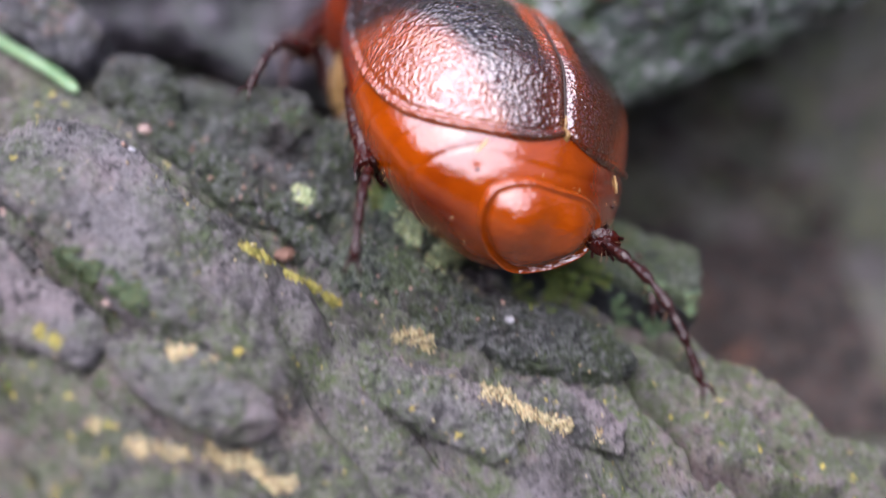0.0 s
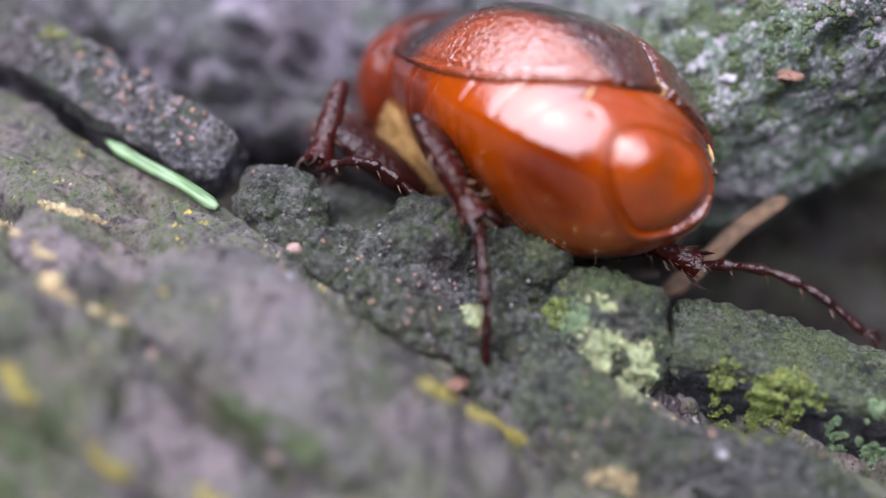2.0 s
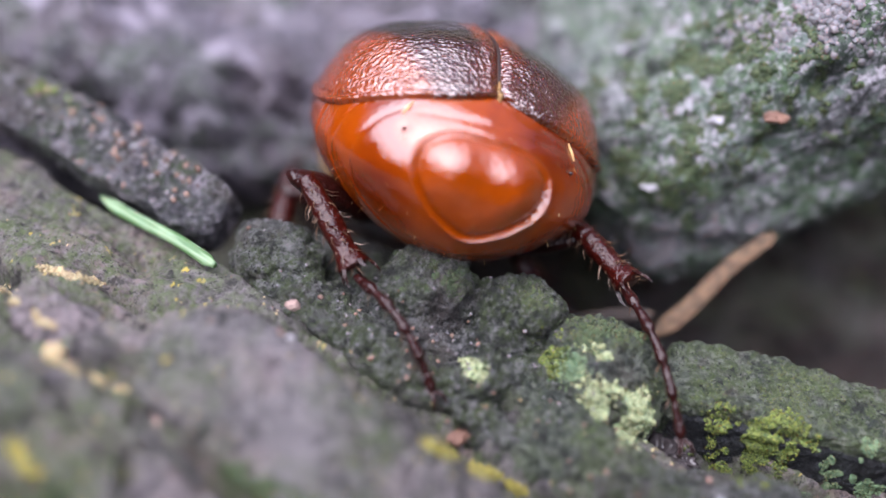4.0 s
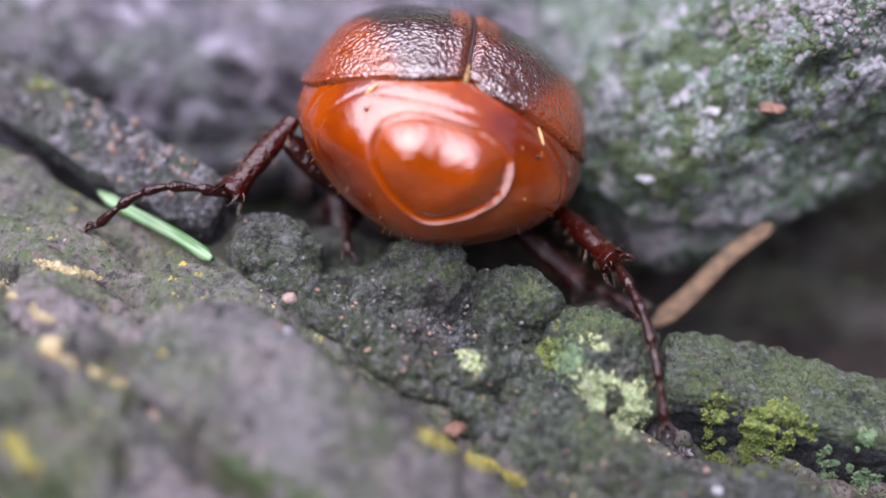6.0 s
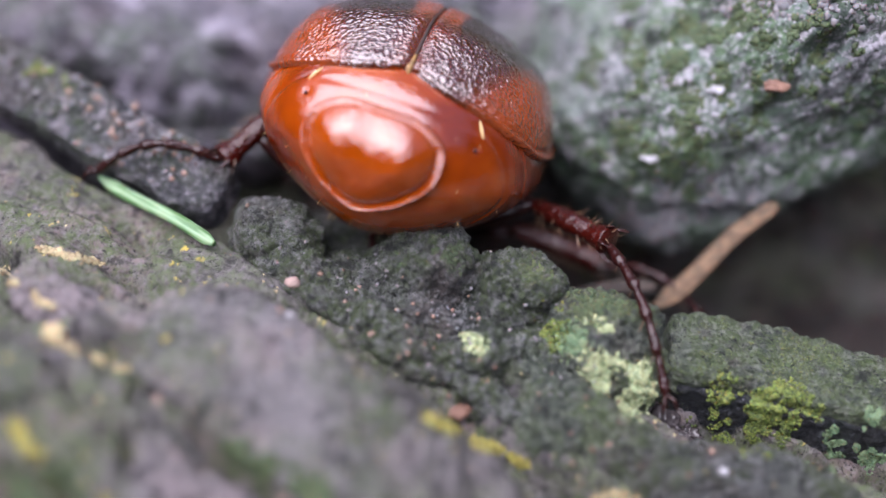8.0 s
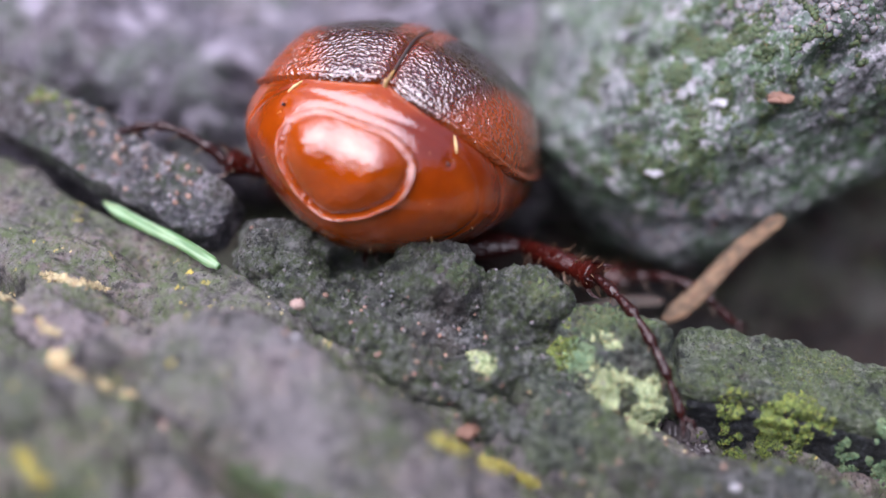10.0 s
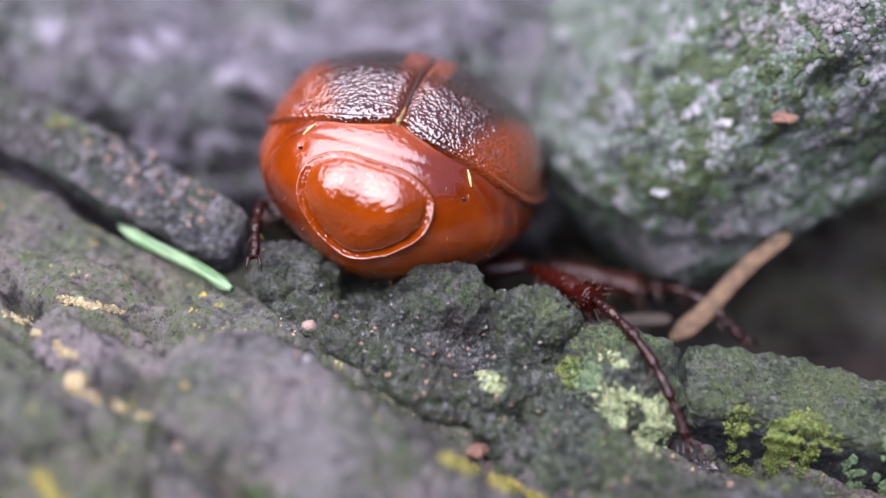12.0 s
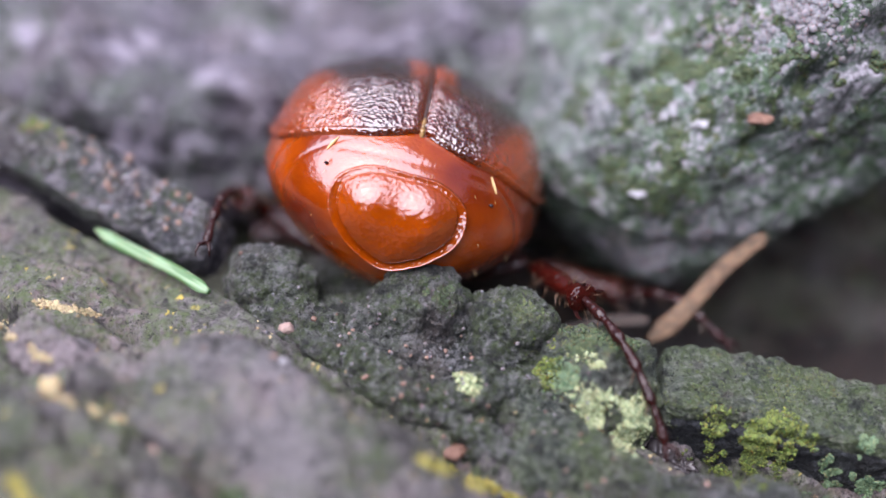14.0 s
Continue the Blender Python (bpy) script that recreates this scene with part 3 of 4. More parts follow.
RUST = plain_material("rusty_bark", (0.11, 0.056, 0.040), (0.18, 0.095, 0.066), 1.0, 0.8)
PALE = plain_material("pale_grain", (0.20, 0.19, 0.20), (0.34, 0.33, 0.35), 1.0, 0.6)
PINK = plain_material("pink_grain", (0.20, 0.13, 0.11), (0.32, 0.23, 0.20), 1.0, 0.7)


def blade(name, label, category, mat, a, b, width, thick, **more):
    ob = new(name, blade_mesh(name, a, b, width, thick, mat, **more))
    ob.location = mm(*a)
    return tagged(ob, label, category)


grass = np.array(((-16.5, 5.4, -0.4), (-10.2, 0.0, -0.3)))
blade("grass_blade", "cut green grass blade with a pale stripe", "grass", GRASS, grass[0] + OVER * 1.5, grass[1] + OVER * 0.8, 0.60, 0.15, taper=1.0)
blade("dry_stalk", "flat tan dry stalk leaning against the rock", "stalk", STRAW, (10.21, 2.10, -5.72), (16.10, 4.90, -1.54), 1.0, 0.09, sag=0.2)


blade("dry_leaf", "brown dry leaf strip lying in the hollow", "leaf", LEAF_BROWN, (4.79, 2.38, -5.32), (10.25, 2.70, -4.86), 0.8, 0.08, sag=0.2)


rng = np.random.default_rng(5)
for k in range(16):
    x, y = rng.uniform(12, 31), rng.uniform(4, 14)
    turn, reach = rng.uniform(0, math.pi), rng.uniform(1.8, 4.2)
    way = np.array((math.cos(turn), math.sin(turn), 0)) * reach
    z = [float(ground_height(np.array([q[0]]), np.array([q[1]]))[0]) for q in ((x, y), (x + way[0], y + way[1]))]
    blade("dry_leaf", "curled brown leaf scrap lying in the hollow", "leaf", LEAF_RED if k % 3 == 0 else LEAF_BROWN, (x, y, z[0] + 0.25), (x + way[0], y + way[1], z[1] + 0.25), rng.uniform(0.9, 2.2), 0.10, sag=rng.uniform(0.2, 0.9), keel=0.8)


def crumb(name, label, category, mat, at, size, flat=0.7, lumpy=0.5, seed=1.0, tree=None, n=14):
    hit, nrm = drop_on(SURFACE if tree is None else tree, at)
    if hit is None:
        hit, nrm = np.array(at), OVER
    ob = new(name, make_crumb(name, size, flat, mat, lumpy, seed, n))
    ob.location = mm(*(hit + nrm * size * flat * 0.5))
    return tagged(ob, label, category)


def make_crumb(name, size, flat, mat, lumpy, seed, n):
    d, faces = ball(n)
    p = d * np.array((size, size * 0.8, size * flat))
    return mesh_from(name, p * (1 + lumpy * fbm(p / size, 1.1, 3, 0.5, seed))[:, None], faces, mat)


crumb("grain", "small pinkish grain stuck to the bark", "grain", PINK, (-6.6, -2.37, -0.76), 0.33, seed=2.0)
crumb("grain", "tiny white grain on the bark", "grain", PALE, (-6.11, -4.05, -1.51), 0.18, seed=3.0)
crumb("grain", "tiny white grain on the bark", "grain", PALE, (11.18, -9.31, -5.03), 0.22, seed=4.0)
crumb("grain", "pale pinkish grain on the bark", "grain", PINK, (-10.89, -9.24, -0.99), 0.42, seed=5.0)
crumb("grain", "pale yellowish grain on the bark", "grain", CREAM, (-15.04, -7.54, 0.97), 0.45, seed=6.0)
crumb("grain", "tiny pale grain on the bark", "grain", PALE, (-10.9, -9.27, -0.97), 0.22, seed=7.0)
crumb("grain", "small reddish grain among dark moss", "grain", PINK, (-5.77, -12.64, -2.6), 0.20, seed=8.0)
crumb("husk", "dark shiny empty seed husk between the bark pieces", "husk", HUSK, (9.70, -5.75, -5.6), 1.05, 0.55, 0.9, 9.0, n=24)
crumb("husk", "dark shiny empty seed husk between the bark pieces", "husk", HUSK, (10.56, -5.85, -6.22), 0.55, 0.6, 0.9, 10.0, n=24)
crumb("bark_chip", "small rusty brown bark chip", "bark chip", RUST, (0.6, -6.44, -4.22), 0.6, 0.5, 0.8, 11.0, n=20)
crumb("bark_chip", "small rusty brown bark chip on the rock", "bark chip", RUST, (15.29, 7.40, 2.76), 0.55, 0.4, 0.7, 12.0, ROCKS, 20)
crumb("grain", "pale lichen grain on the rock", "grain", PALE, (12.76, 8.86, 1.44), 0.42, 0.3, 0.9, 13.0, ROCKS, 20)
crumb("grain", "pale lichen grain on the rock", "grain", PALE, (9.81, 7.46, -1.18), 0.40, 0.3, 0.9, 14.0, ROCKS, 20)
growth("rock_moss", patch(ROCKS, (13.32, 10.02, 3.13), 9.0, 5.0, 2600, 31, 0.8), 0.10, MOSS_DARK, rock_right, "thin green moss on the rock", flat=0.6)
growth("rock_moss", patch(ROCKS, (10.50, 7.72, -0.49), 4.0, 3.0, 900, 32, 0.8), 0.09, MOSS_DARK, rock_right, "thin green moss on the rock", flat=0.6)
growth("rock_lichen", patch(ROCKS, (11.21, 5.50, -2.47), 4.0, 1.6, 500, 33, 0.7), 0.11, PALE_CRUST, rock_right, "pale grey lichen specks", flat=0.4)
growth("rock_lichen", patch(ROCKS, (16.79, 10.20, 6.43), 3.6, 1.8, 800, 34, 0.3), 0.14, PALE_CRUST, rock_right, "pale pinkish grey lichen crust", flat=0.4)
growth("moss", patch(SURFACE, (36.44, 10.59, -19.15), 1.4, 1.4, 500, 35, 0.2), 0.12, MOSS, None, "bright green moss tuft in the hollow", "moss", flat=0.9)

# ---- the beetle ----
BEETLE_SIZE = 1.06
BODY_A, BODY_REAR, BODY_FRONT, BODY_C = 6.55, 7.7, 11.0, 4.7


def beetle_material(name, light, dark, blotch, rough=0.22, wrinkle=0.0, wrinkle_scale=3.0, coat=0.6, bands=False, punctures=0.0, gloss=1.8):
    """Glossy chitin, amber with smoky brown clouds; bands: a dark saddle beside the seam of the wing cases."""
    m, n, l, bsdf = material(name)
    p = n.new("ShaderNodeTexCoord").outputs["Object"]
    fac = tex_noise(n, l, p, 0.16, 3, 0.5, 0.62 - blotch, 0.78 - blotch)
    if bands:
        sep = n.new("ShaderNodeSeparateXYZ")
        l.new(p, sep.inputs[0])
        side = times_(n, l, times_(n, l, sep.outputs["X"], 0.0, "ABSOLUTE"), times_(n, l, tex_noise(n, l, p, 0.35, 2, 0.5), 1.4 * MM), "ADD")

        def step(value, lo, hi):
            r = n.new("ShaderNodeMapRange")
            r.interpolation_type = "SMOOTHSTEP"
            r.inputs["From Min"].default_value, r.inputs["From Max"].default_value = lo * MM, hi * MM
            l.new(value, r.inputs["Value"])
            return r.outputs[0]

        warm = step(times_(n, l, side, times_(n, l, sep.outputs["Y"], 0.45), "SUBTRACT"), 5.2, 6.8)
        front = times_(n, l, times_(n, l, step(sep.outputs["Y"], -4.6, -0.8), 0.55), 0.42, "ADD")
        fac = times_(n, l, step(side, 1.2, 2.0), times_(n, l, 1.0, warm, "SUBTRACT"))
        fac = times_(n, l, fac, front)
    col = mix(n, l, fac, light, dark)
    if bands:
        stripe = times_(n, l, step(side, 2.0, 1.6), step(sep.outputs["Y"], -2.6, -0.8))
        col = mix(n, l, times_(n, l, stripe, warm, "MAXIMUM"), col, (0.20, 0.030, 0.002))
    col = mix(n, l, tex_noise(n, l, p, 1.4, 4, 0.6, 0.4, 0.8), col, mix(n, l, 0.35, col, dark))
    l.new(col, bsdf.inputs["Base Color"])
    bsdf.inputs["Roughness"].default_value = rough
    bsdf.inputs["Specular IOR Level"].default_value = 0.03
    bsdf.inputs["Coat Weight"].default_value = coat
    bsdf.inputs["Coat Roughness"].default_value = 0.06
    bsdf.inputs["Coat IOR"].default_value = gloss
    bsdf.inputs["Subsurface Weight"].default_value = 0.05
    bsdf.inputs["Subsurface Scale"].default_value = 0.5 * MM
    nb = bump(n, l, tex_noise(n, l, p, 0.7, 2, 0.5), 0.25, 0.12)
    if punctures:
        # close-set pits that leave a net of wrinkles between them
        warp = n.new("ShaderNodeTexNoise")
        warp.inputs["Scale"].default_value = 1.6 / MM
        l.new(p, warp.inputs["Vector"])
        push = n.new("ShaderNodeVectorMath")
        push.operation = "MULTIPLY_ADD"
        push.inputs[1].default_value = (0.45 * MM,) * 3
        l.new(warp.outputs["Color"], push.inputs[0])
        l.new(p, push.inputs[2])
        cells = n.new("ShaderNodeTexVoronoi")
        cells.inputs["Scale"].default_value = punctures / MM
        l.new(push.outputs[0], cells.inputs["Vector"])
        nb = bump(n, l, cells.outputs["Distance"], wrinkle, 0.09, nb)
    elif wrinkle:
        nb = bump(n, l, tex_noise(n, l, p, wrinkle_scale, 2, 0.5, 0.35, 0.65), wrinkle, 0.09, nb)
    l.new(nb, bsdf.inputs["Normal"])
    l.new(nb, bsdf.inputs["Coat Normal"])
    return m


SHELL = beetle_material("amber_shell", (0.080, 0.011, 0.0015), (0.010, 0.0024, 0.002), 0.15, 0.22, 0.75, 6.0, 1.0, True, 5.6, 2.05)
PRONOTUM = beetle_material("brown_shell", (0.12, 0.016, 0.004), (0.030, 0.007, 0.004), 0.20, 0.25, 0.3, 3.4, 0.8)
ABDOMEN = beetle_material("amber_abdomen", (0.245, 0.037, 0.0004), (0.11, 0.011, 0.0004), 0.17, 0.22, 0.10, 5.0, 1.0)
SHIELD = beetle_material("punctured_shield", (0.245, 0.037, 0.0004), (0.11, 0.014, 0.0004), 0.12, 0.2, 0.34, 5.6, 1.0, punctures=5.0)
DARK_LEG = beetle_material("dark_leg", (0.020, 0.0045, 0.004), (0.008, 0.0035, 0.004), 0.08, 0.3, 0.55, 3.5, 0.6, gloss=1.5)
RED_LEG = beetle_material("red_leg", (0.030, 0.0032, 0.002), (0.010, 0.003, 0.003), 0.05, 0.3, 0.55, 3.5, 0.6, gloss=1.5)
SUTURE = plain_material("dark_seam", (0.010, 0.004, 0.003), (0.022, 0.007, 0.004), 2.0, 0.6)
SEAM_GOLD = plain_material("golden_seam", (0.10, 0.05, 0.012), (0.26, 0.15, 0.05), 2.0, 0.35)
FUR = plain_material("blond_fur", (0.20, 0.105, 0.030), (0.36, 0.22, 0.08), 1.2, 0.5)
HAIR = plain_material("blond_hair", (0.46, 0.30, 0.11), (0.60, 0.44, 0.20), 2.0, 0.5)
BRISTLE = plain_material("bristle", (0.05, 0.026, 0.015), (0.15, 0.085, 0.05), 2.0, 0.45)
EYE = plain_material("black_eye", (0.006, 0.006, 0.006), (0.012, 0.010, 0.010), 2.0, 0.08, 0.0)


def body_size(y):
    return np.where(y < 0, BODY_REAR, BODY_FRONT)


def body_on(d, grow=0.0):
    """Points of the body's skin in the directions d from its middle."""
    lo, hi = np.zeros(len(d)), np.full(len(d), 14.0)
    low = np.where(d[:, 2] < 0, BODY_C * 0.95, BODY_C)
    for _ in range(34):
        t = (lo + hi) / 2
        q = d * t[:, None]
        # round above, drawn in to a blunt keel below
        k = np.where(q[:, 2] < 0, 1.6, 2.0)
        f = (np.abs(q[:, 0] / BODY_A) ** k + np.abs(q[:, 2] / low) ** k) ** (2.44 / k) + np.abs(q[:, 1] / body_size(q[:, 1])) ** 2
        lo, hi = np.where(f < 1, t, lo), np.where(f < 1, hi, t)
    return d * (lo + grow)[:, None]


def spin(axis, deg):
    return np.array(Matrix.Rotation(radians(deg), 3, axis))


def make_abdomen():
    d, faces = ball(110)
    p = body_on(d)
    # shallow grooves between the overlapping rings
    for at in (-5.55, -4.3, -2.6, -0.6, 1.6):
        y = p[:, 1] - at - 0.10 * np.abs(p[:, 0]) + 0.12 * p[:, 2]
        flank = smooth(2.6, 3.6, np.abs(p[:, 0])) + smooth(-1.5, -3.0, p[:, 2])
        p *= (1 + flank.clip(0, 1) * (-0.006 * np.exp(-((y / 0.09) ** 2)) + 0.003 * np.exp(-(((y - 0.45) / 0.35) ** 2))))[:, None]
    # a dented cross ring above the tail shield
    az, el = np.degrees(np.arctan2(p[:, 0], -p[:, 1])), np.degrees(np.arcsin(p[:, 2] / np.linalg.norm(p, axis=1)))
    p *= (1 - 0.007 * np.exp(-(((el - 23 + (az / 17) ** 2) / 1.3) ** 2)) * smooth(36, 26, np.abs(az)))[:, None]
    for s in (-1, 1):
        p *= (1 - 0.007 * np.exp(-(((az - 30 * s) / 2.0) ** 2 + ((el - 14) / 1.4) ** 2)))[:, None]
    return mesh_from("abdomen", p, faces, ABDOMEN)


def rim_height(az):
    """How high over the middle, in degrees, the wing case's rim runs at a turn of az degrees from the tail."""
    return np.interp(az, (0, 2, 9, 18, 27, 35, 50, 62, 75, 90, 120, 180), (34.6, 35.0, 32.0, 28.6, 25.9, 23.2, 16.6, 11.2, 8.2, 6.0, 4.0, 2.0))


def wing_case(az, u):
    """Points of the outside of the wing cases: u runs from 0 on the rim to 1 on top."""
    low = rim_height(az)
    el = low + (90 - low) * u
    a, e = np.radians(az), np.radians(el)
    p = body_on(np.stack([np.sin(a) * np.cos(e), -np.cos(a) * np.cos(e), np.sin(e)], 1))
    nrm = p / np.array((BODY_A, 8.5, BODY_C)) ** 2
    nrm /= np.linalg.norm(nrm, axis=1, keepdims=True)
    edge = np.radians(el - low) * 6.2
    lift = 0.17 * smooth(-0.01, 0.06, edge) + 0.10 * np.exp(-(((edge - 0.15) / 0.09) ** 2)) - 0.07 * np.exp(-(((edge - 0.40) / 0.10) ** 2))
    lift = lift + 0.72 * smooth(0.1, 3.6, edge) * smooth(4.5, 1.0, p[:, 1])
    lift = lift - 0.13 * np.exp(-((p[:, 0] / 0.16) ** 2)) + 0.05 * np.exp(-(((np.abs(p[:, 0]) - 0.42) / 0.16) ** 2))
    return p + nrm * lift[:, None]


def make_elytron(side):
    """Half of the wing case: from the seam out to its beaded rim, with a thickness."""
    az = np.concatenate([np.linspace(0, 8, 16, endpoint=False), np.linspace(8, 172, 90, endpoint=False), np.linspace(172, 180, 14)])
    u = np.concatenate([np.linspace(0, 0.08, 22, endpoint=False), np.linspace(0.08, 1.0, 56) ** 0.9])
    u.sort()
    a, v = (g.ravel() for g in np.meshgrid(az, u, indexing="ij"))
    p = wing_case(a, v)
    p[:, 0] *= side
    faces = grid_faces(len(az), len(u))
    return mesh_from("elytron", p, faces[:, ::-1] if side > 0 else faces, SHELL)


def along_seam(n, rear, front):
    """Points of the seam from the tail over the back."""
    u = np.linspace(rear, 1, n)
    behind = wing_case(0 * u, u)
    v = np.linspace(1, front, n)[1:]
    return np.concatenate([behind, wing_case(0 * v + 180, v)])


def make_seam():
    """The dark line along which the two wing cases meet."""
    line = along_seam(40, 0.13, 0.45) + np.array((0, 0, 0.035))
    return make_tube("seam", line[::2], 0.075 + 0 * line[::2, 0], SUTURE, 0.7, 8)


def make_seam_tip():
    line = along_seam(60, 0.0, 0.9)[:10] + np.array((0, -0.03, 0.045))
    return make_tube("seam_tip", line, np.linspace(0.13, 0.05, 10), SEAM_GOLD, 0.7, 8)


PYGIDIUM_UP = 4.0


def make_pygidium():
    """The shield over the tip: a rounded triangle, swollen in two soft lobes, in a groove with a raised rim."""
    na, ns = 144, 70
    turn = np.arange(0, 360, 2.5)
    reach = np.interp(turn, (0, 20, 45, 70, 90, 110, 135, 160, 180, 210, 240, 270, 300, 330, 360), (22.0, 23.4, 19.6, 16.0, 15.0, 16.0, 19.6, 23.4, 22.0, 18.0, 16.6, 17.6, 16.6, 18.0, 22.0))
    for _ in range(4):
        reach = (np.roll(reach, 1) + 2 * reach + np.roll(reach, -1)) / 4
    rows = []
    up = spin("Z", -2) @ spin("X", -PYGIDIUM_UP)
    for a, far in zip(np.radians(turn), reach):
        w, h = math.cos(a), math.sin(a)
        s = np.linspace(0, 1, ns) ** 0.7
        th = np.radians(far) * s
        d = np.stack([np.sin(th) * w, -np.cos(th), np.sin(th) * h], 1) @ up.T
        deep = 0.40 + 0.60 * smooth(0.55, -0.25, np.array(h))
        swell = 0.06 + 0.50 * (1 - s**2.4) - 0.20 * deep * np.exp(-(((s - 0.85) / 0.032) ** 2)) + 0.27 * deep * np.exp(-(((s - 0.95) / 0.034) ** 2)) - 0.10 * smooth(0.97, 1.0, s)
        u, v = s * w, s * h
        for lobe in (-0.43, 0.46):
            swell = swell + 0.27 * np.exp(-((u - lobe) ** 2 / 0.075 + (v - 0.15) ** 2 / 0.16))
        rows.append(body_on(d) + d * swell[:, None])
    p = np.array(rows).reshape(-1, 3)
    return mesh_from("pygidium", p, grid_faces(na, ns, True), SHIELD)


def make_oval(name, centre, radii, mat, n=24, lumpy=0.0, seed=1.0):
    d, faces = ball(n)
    p = d * np.array(radii)
    if lumpy:
        p = p * (1 + lumpy * fbm(p, 0.8, 3, 0.5, seed))[:, None]
    return mesh_from(name, p + np.array(centre), faces, mat)


def make_tube(name, points, radii, mat, flat=1.0, sides=12):
    """A limb along points, with a round end and its own radius at each point; flat below 1 presses it flat."""
    pts, rad = np.array(points, float), np.array(radii, float)
    t = np.linspace(0, 1, len(pts))
    u = np.linspace(0, 1, 8 * len(pts))
    pts = np.stack([np.interp(u, t, pts[:, k]) for k in range(3)], 1)
    rad = np.interp(u, t, rad)
    kernel = np.array([1, 2, 3, 2, 1]) / 9.0
    ends = pts[0].copy(), pts[-1].copy()
    for k in range(3):
        pts[:, k] = np.convolve(np.pad(pts[:, k], 2, "edge"), kernel, "valid")
    pts[0], pts[-1] = ends
    way = np.gradient(pts, axis=0)
    way /= np.linalg.norm(way, axis=1)[:, None] + 1e-9
    side = np.cross(way, (0.05, 0.1, 1.0))
    side /= np.linalg.norm(side, axis=1)[:, None]
    over = np.cross(side, way)
    k = np.linspace(0, 2 * math.pi, sides, endpoint=False)
    ring = rad[:, None, None] * (np.cos(k)[None, :, None] * side[:, None] + flat * np.sin(k)[None, :, None] * over[:, None])
    p = (pts[:, None] + ring).reshape(-1, 3)
    m = len(pts)
    a = (np.arange(m - 1)[:, None] * sides + np.arange(sides)).ravel()
    b = (np.arange(m - 1)[:, None] * sides + (np.arange(sides) + 1) % sides).ravel()
    faces = np.stack([a, b, b + sides, a + sides], 1).tolist()
    faces += [list(range(sides))[::-1], [(m - 1) * sides + j for j in range(sides)]]
    return mesh_from(name, p, faces, mat)


def make_hairs(name, roots, ways, length, thick, mat, seed=1):
    """Many single hairs: thin three-sided spikes bent once."""
    rng = np.random.default_rng(seed)
    verts, faces = [], []
    for root, way in zip(roots, ways):
        way = np.array(way, float) / (np.linalg.norm(way) + 1e-9)
        away = np.cross(way, rng.normal(size=3))
        away /= np.linalg.norm(away) + 1e-9
        third = np.cross(way, away)
        reach = length * rng.uniform(0.6, 1.2)
        base = len(verts)
        mid = root + way * reach * 0.55
        tip = root + way * reach + away * reach * 0.22
        for centre, r in ((root, thick), (mid, thick * 0.7)):
            for k in range(3):
                verts.append(centre + r * (math.cos(2.094 * k) * away + math.sin(2.094 * k) * third))
        verts.append(tip)
        for k in range(3):
            j = (k + 1) % 3
            faces += [[base + k, base + j, base + 3 + j, base + 3 + k], [base + 3 + k, base + 3 + j, base + 6]]
    return mesh_from(name, np.array(verts), faces, mat, False)


def spikes_along(length, count, start, seed, rad):
    rng = np.random.default_rng(seed)
    roots, ways = [], []
    for k in range(count):
        x = length * (start + (1 - start) * rng.uniform() ** 0.8)
        a = rng.uniform(0, 2 * math.pi)
        out = np.array((0.0, math.cos(a), math.sin(a)))
        roots.append(np.array((x, 0, 0)) + out * rad * 0.7)
        ways.append(out + np.array((0.9, 0, 0)))
    return roots, ways


FEMUR, TIBIA, TARSUS = 5.6, 4.4, {(-1, "hind"): 5.7, (1, "hind"): 7.0, (-1, "middle"): 5.0, (1, "middle"): 5.6, (-1, "front"): 5.0, (1, "front"): 5.0}


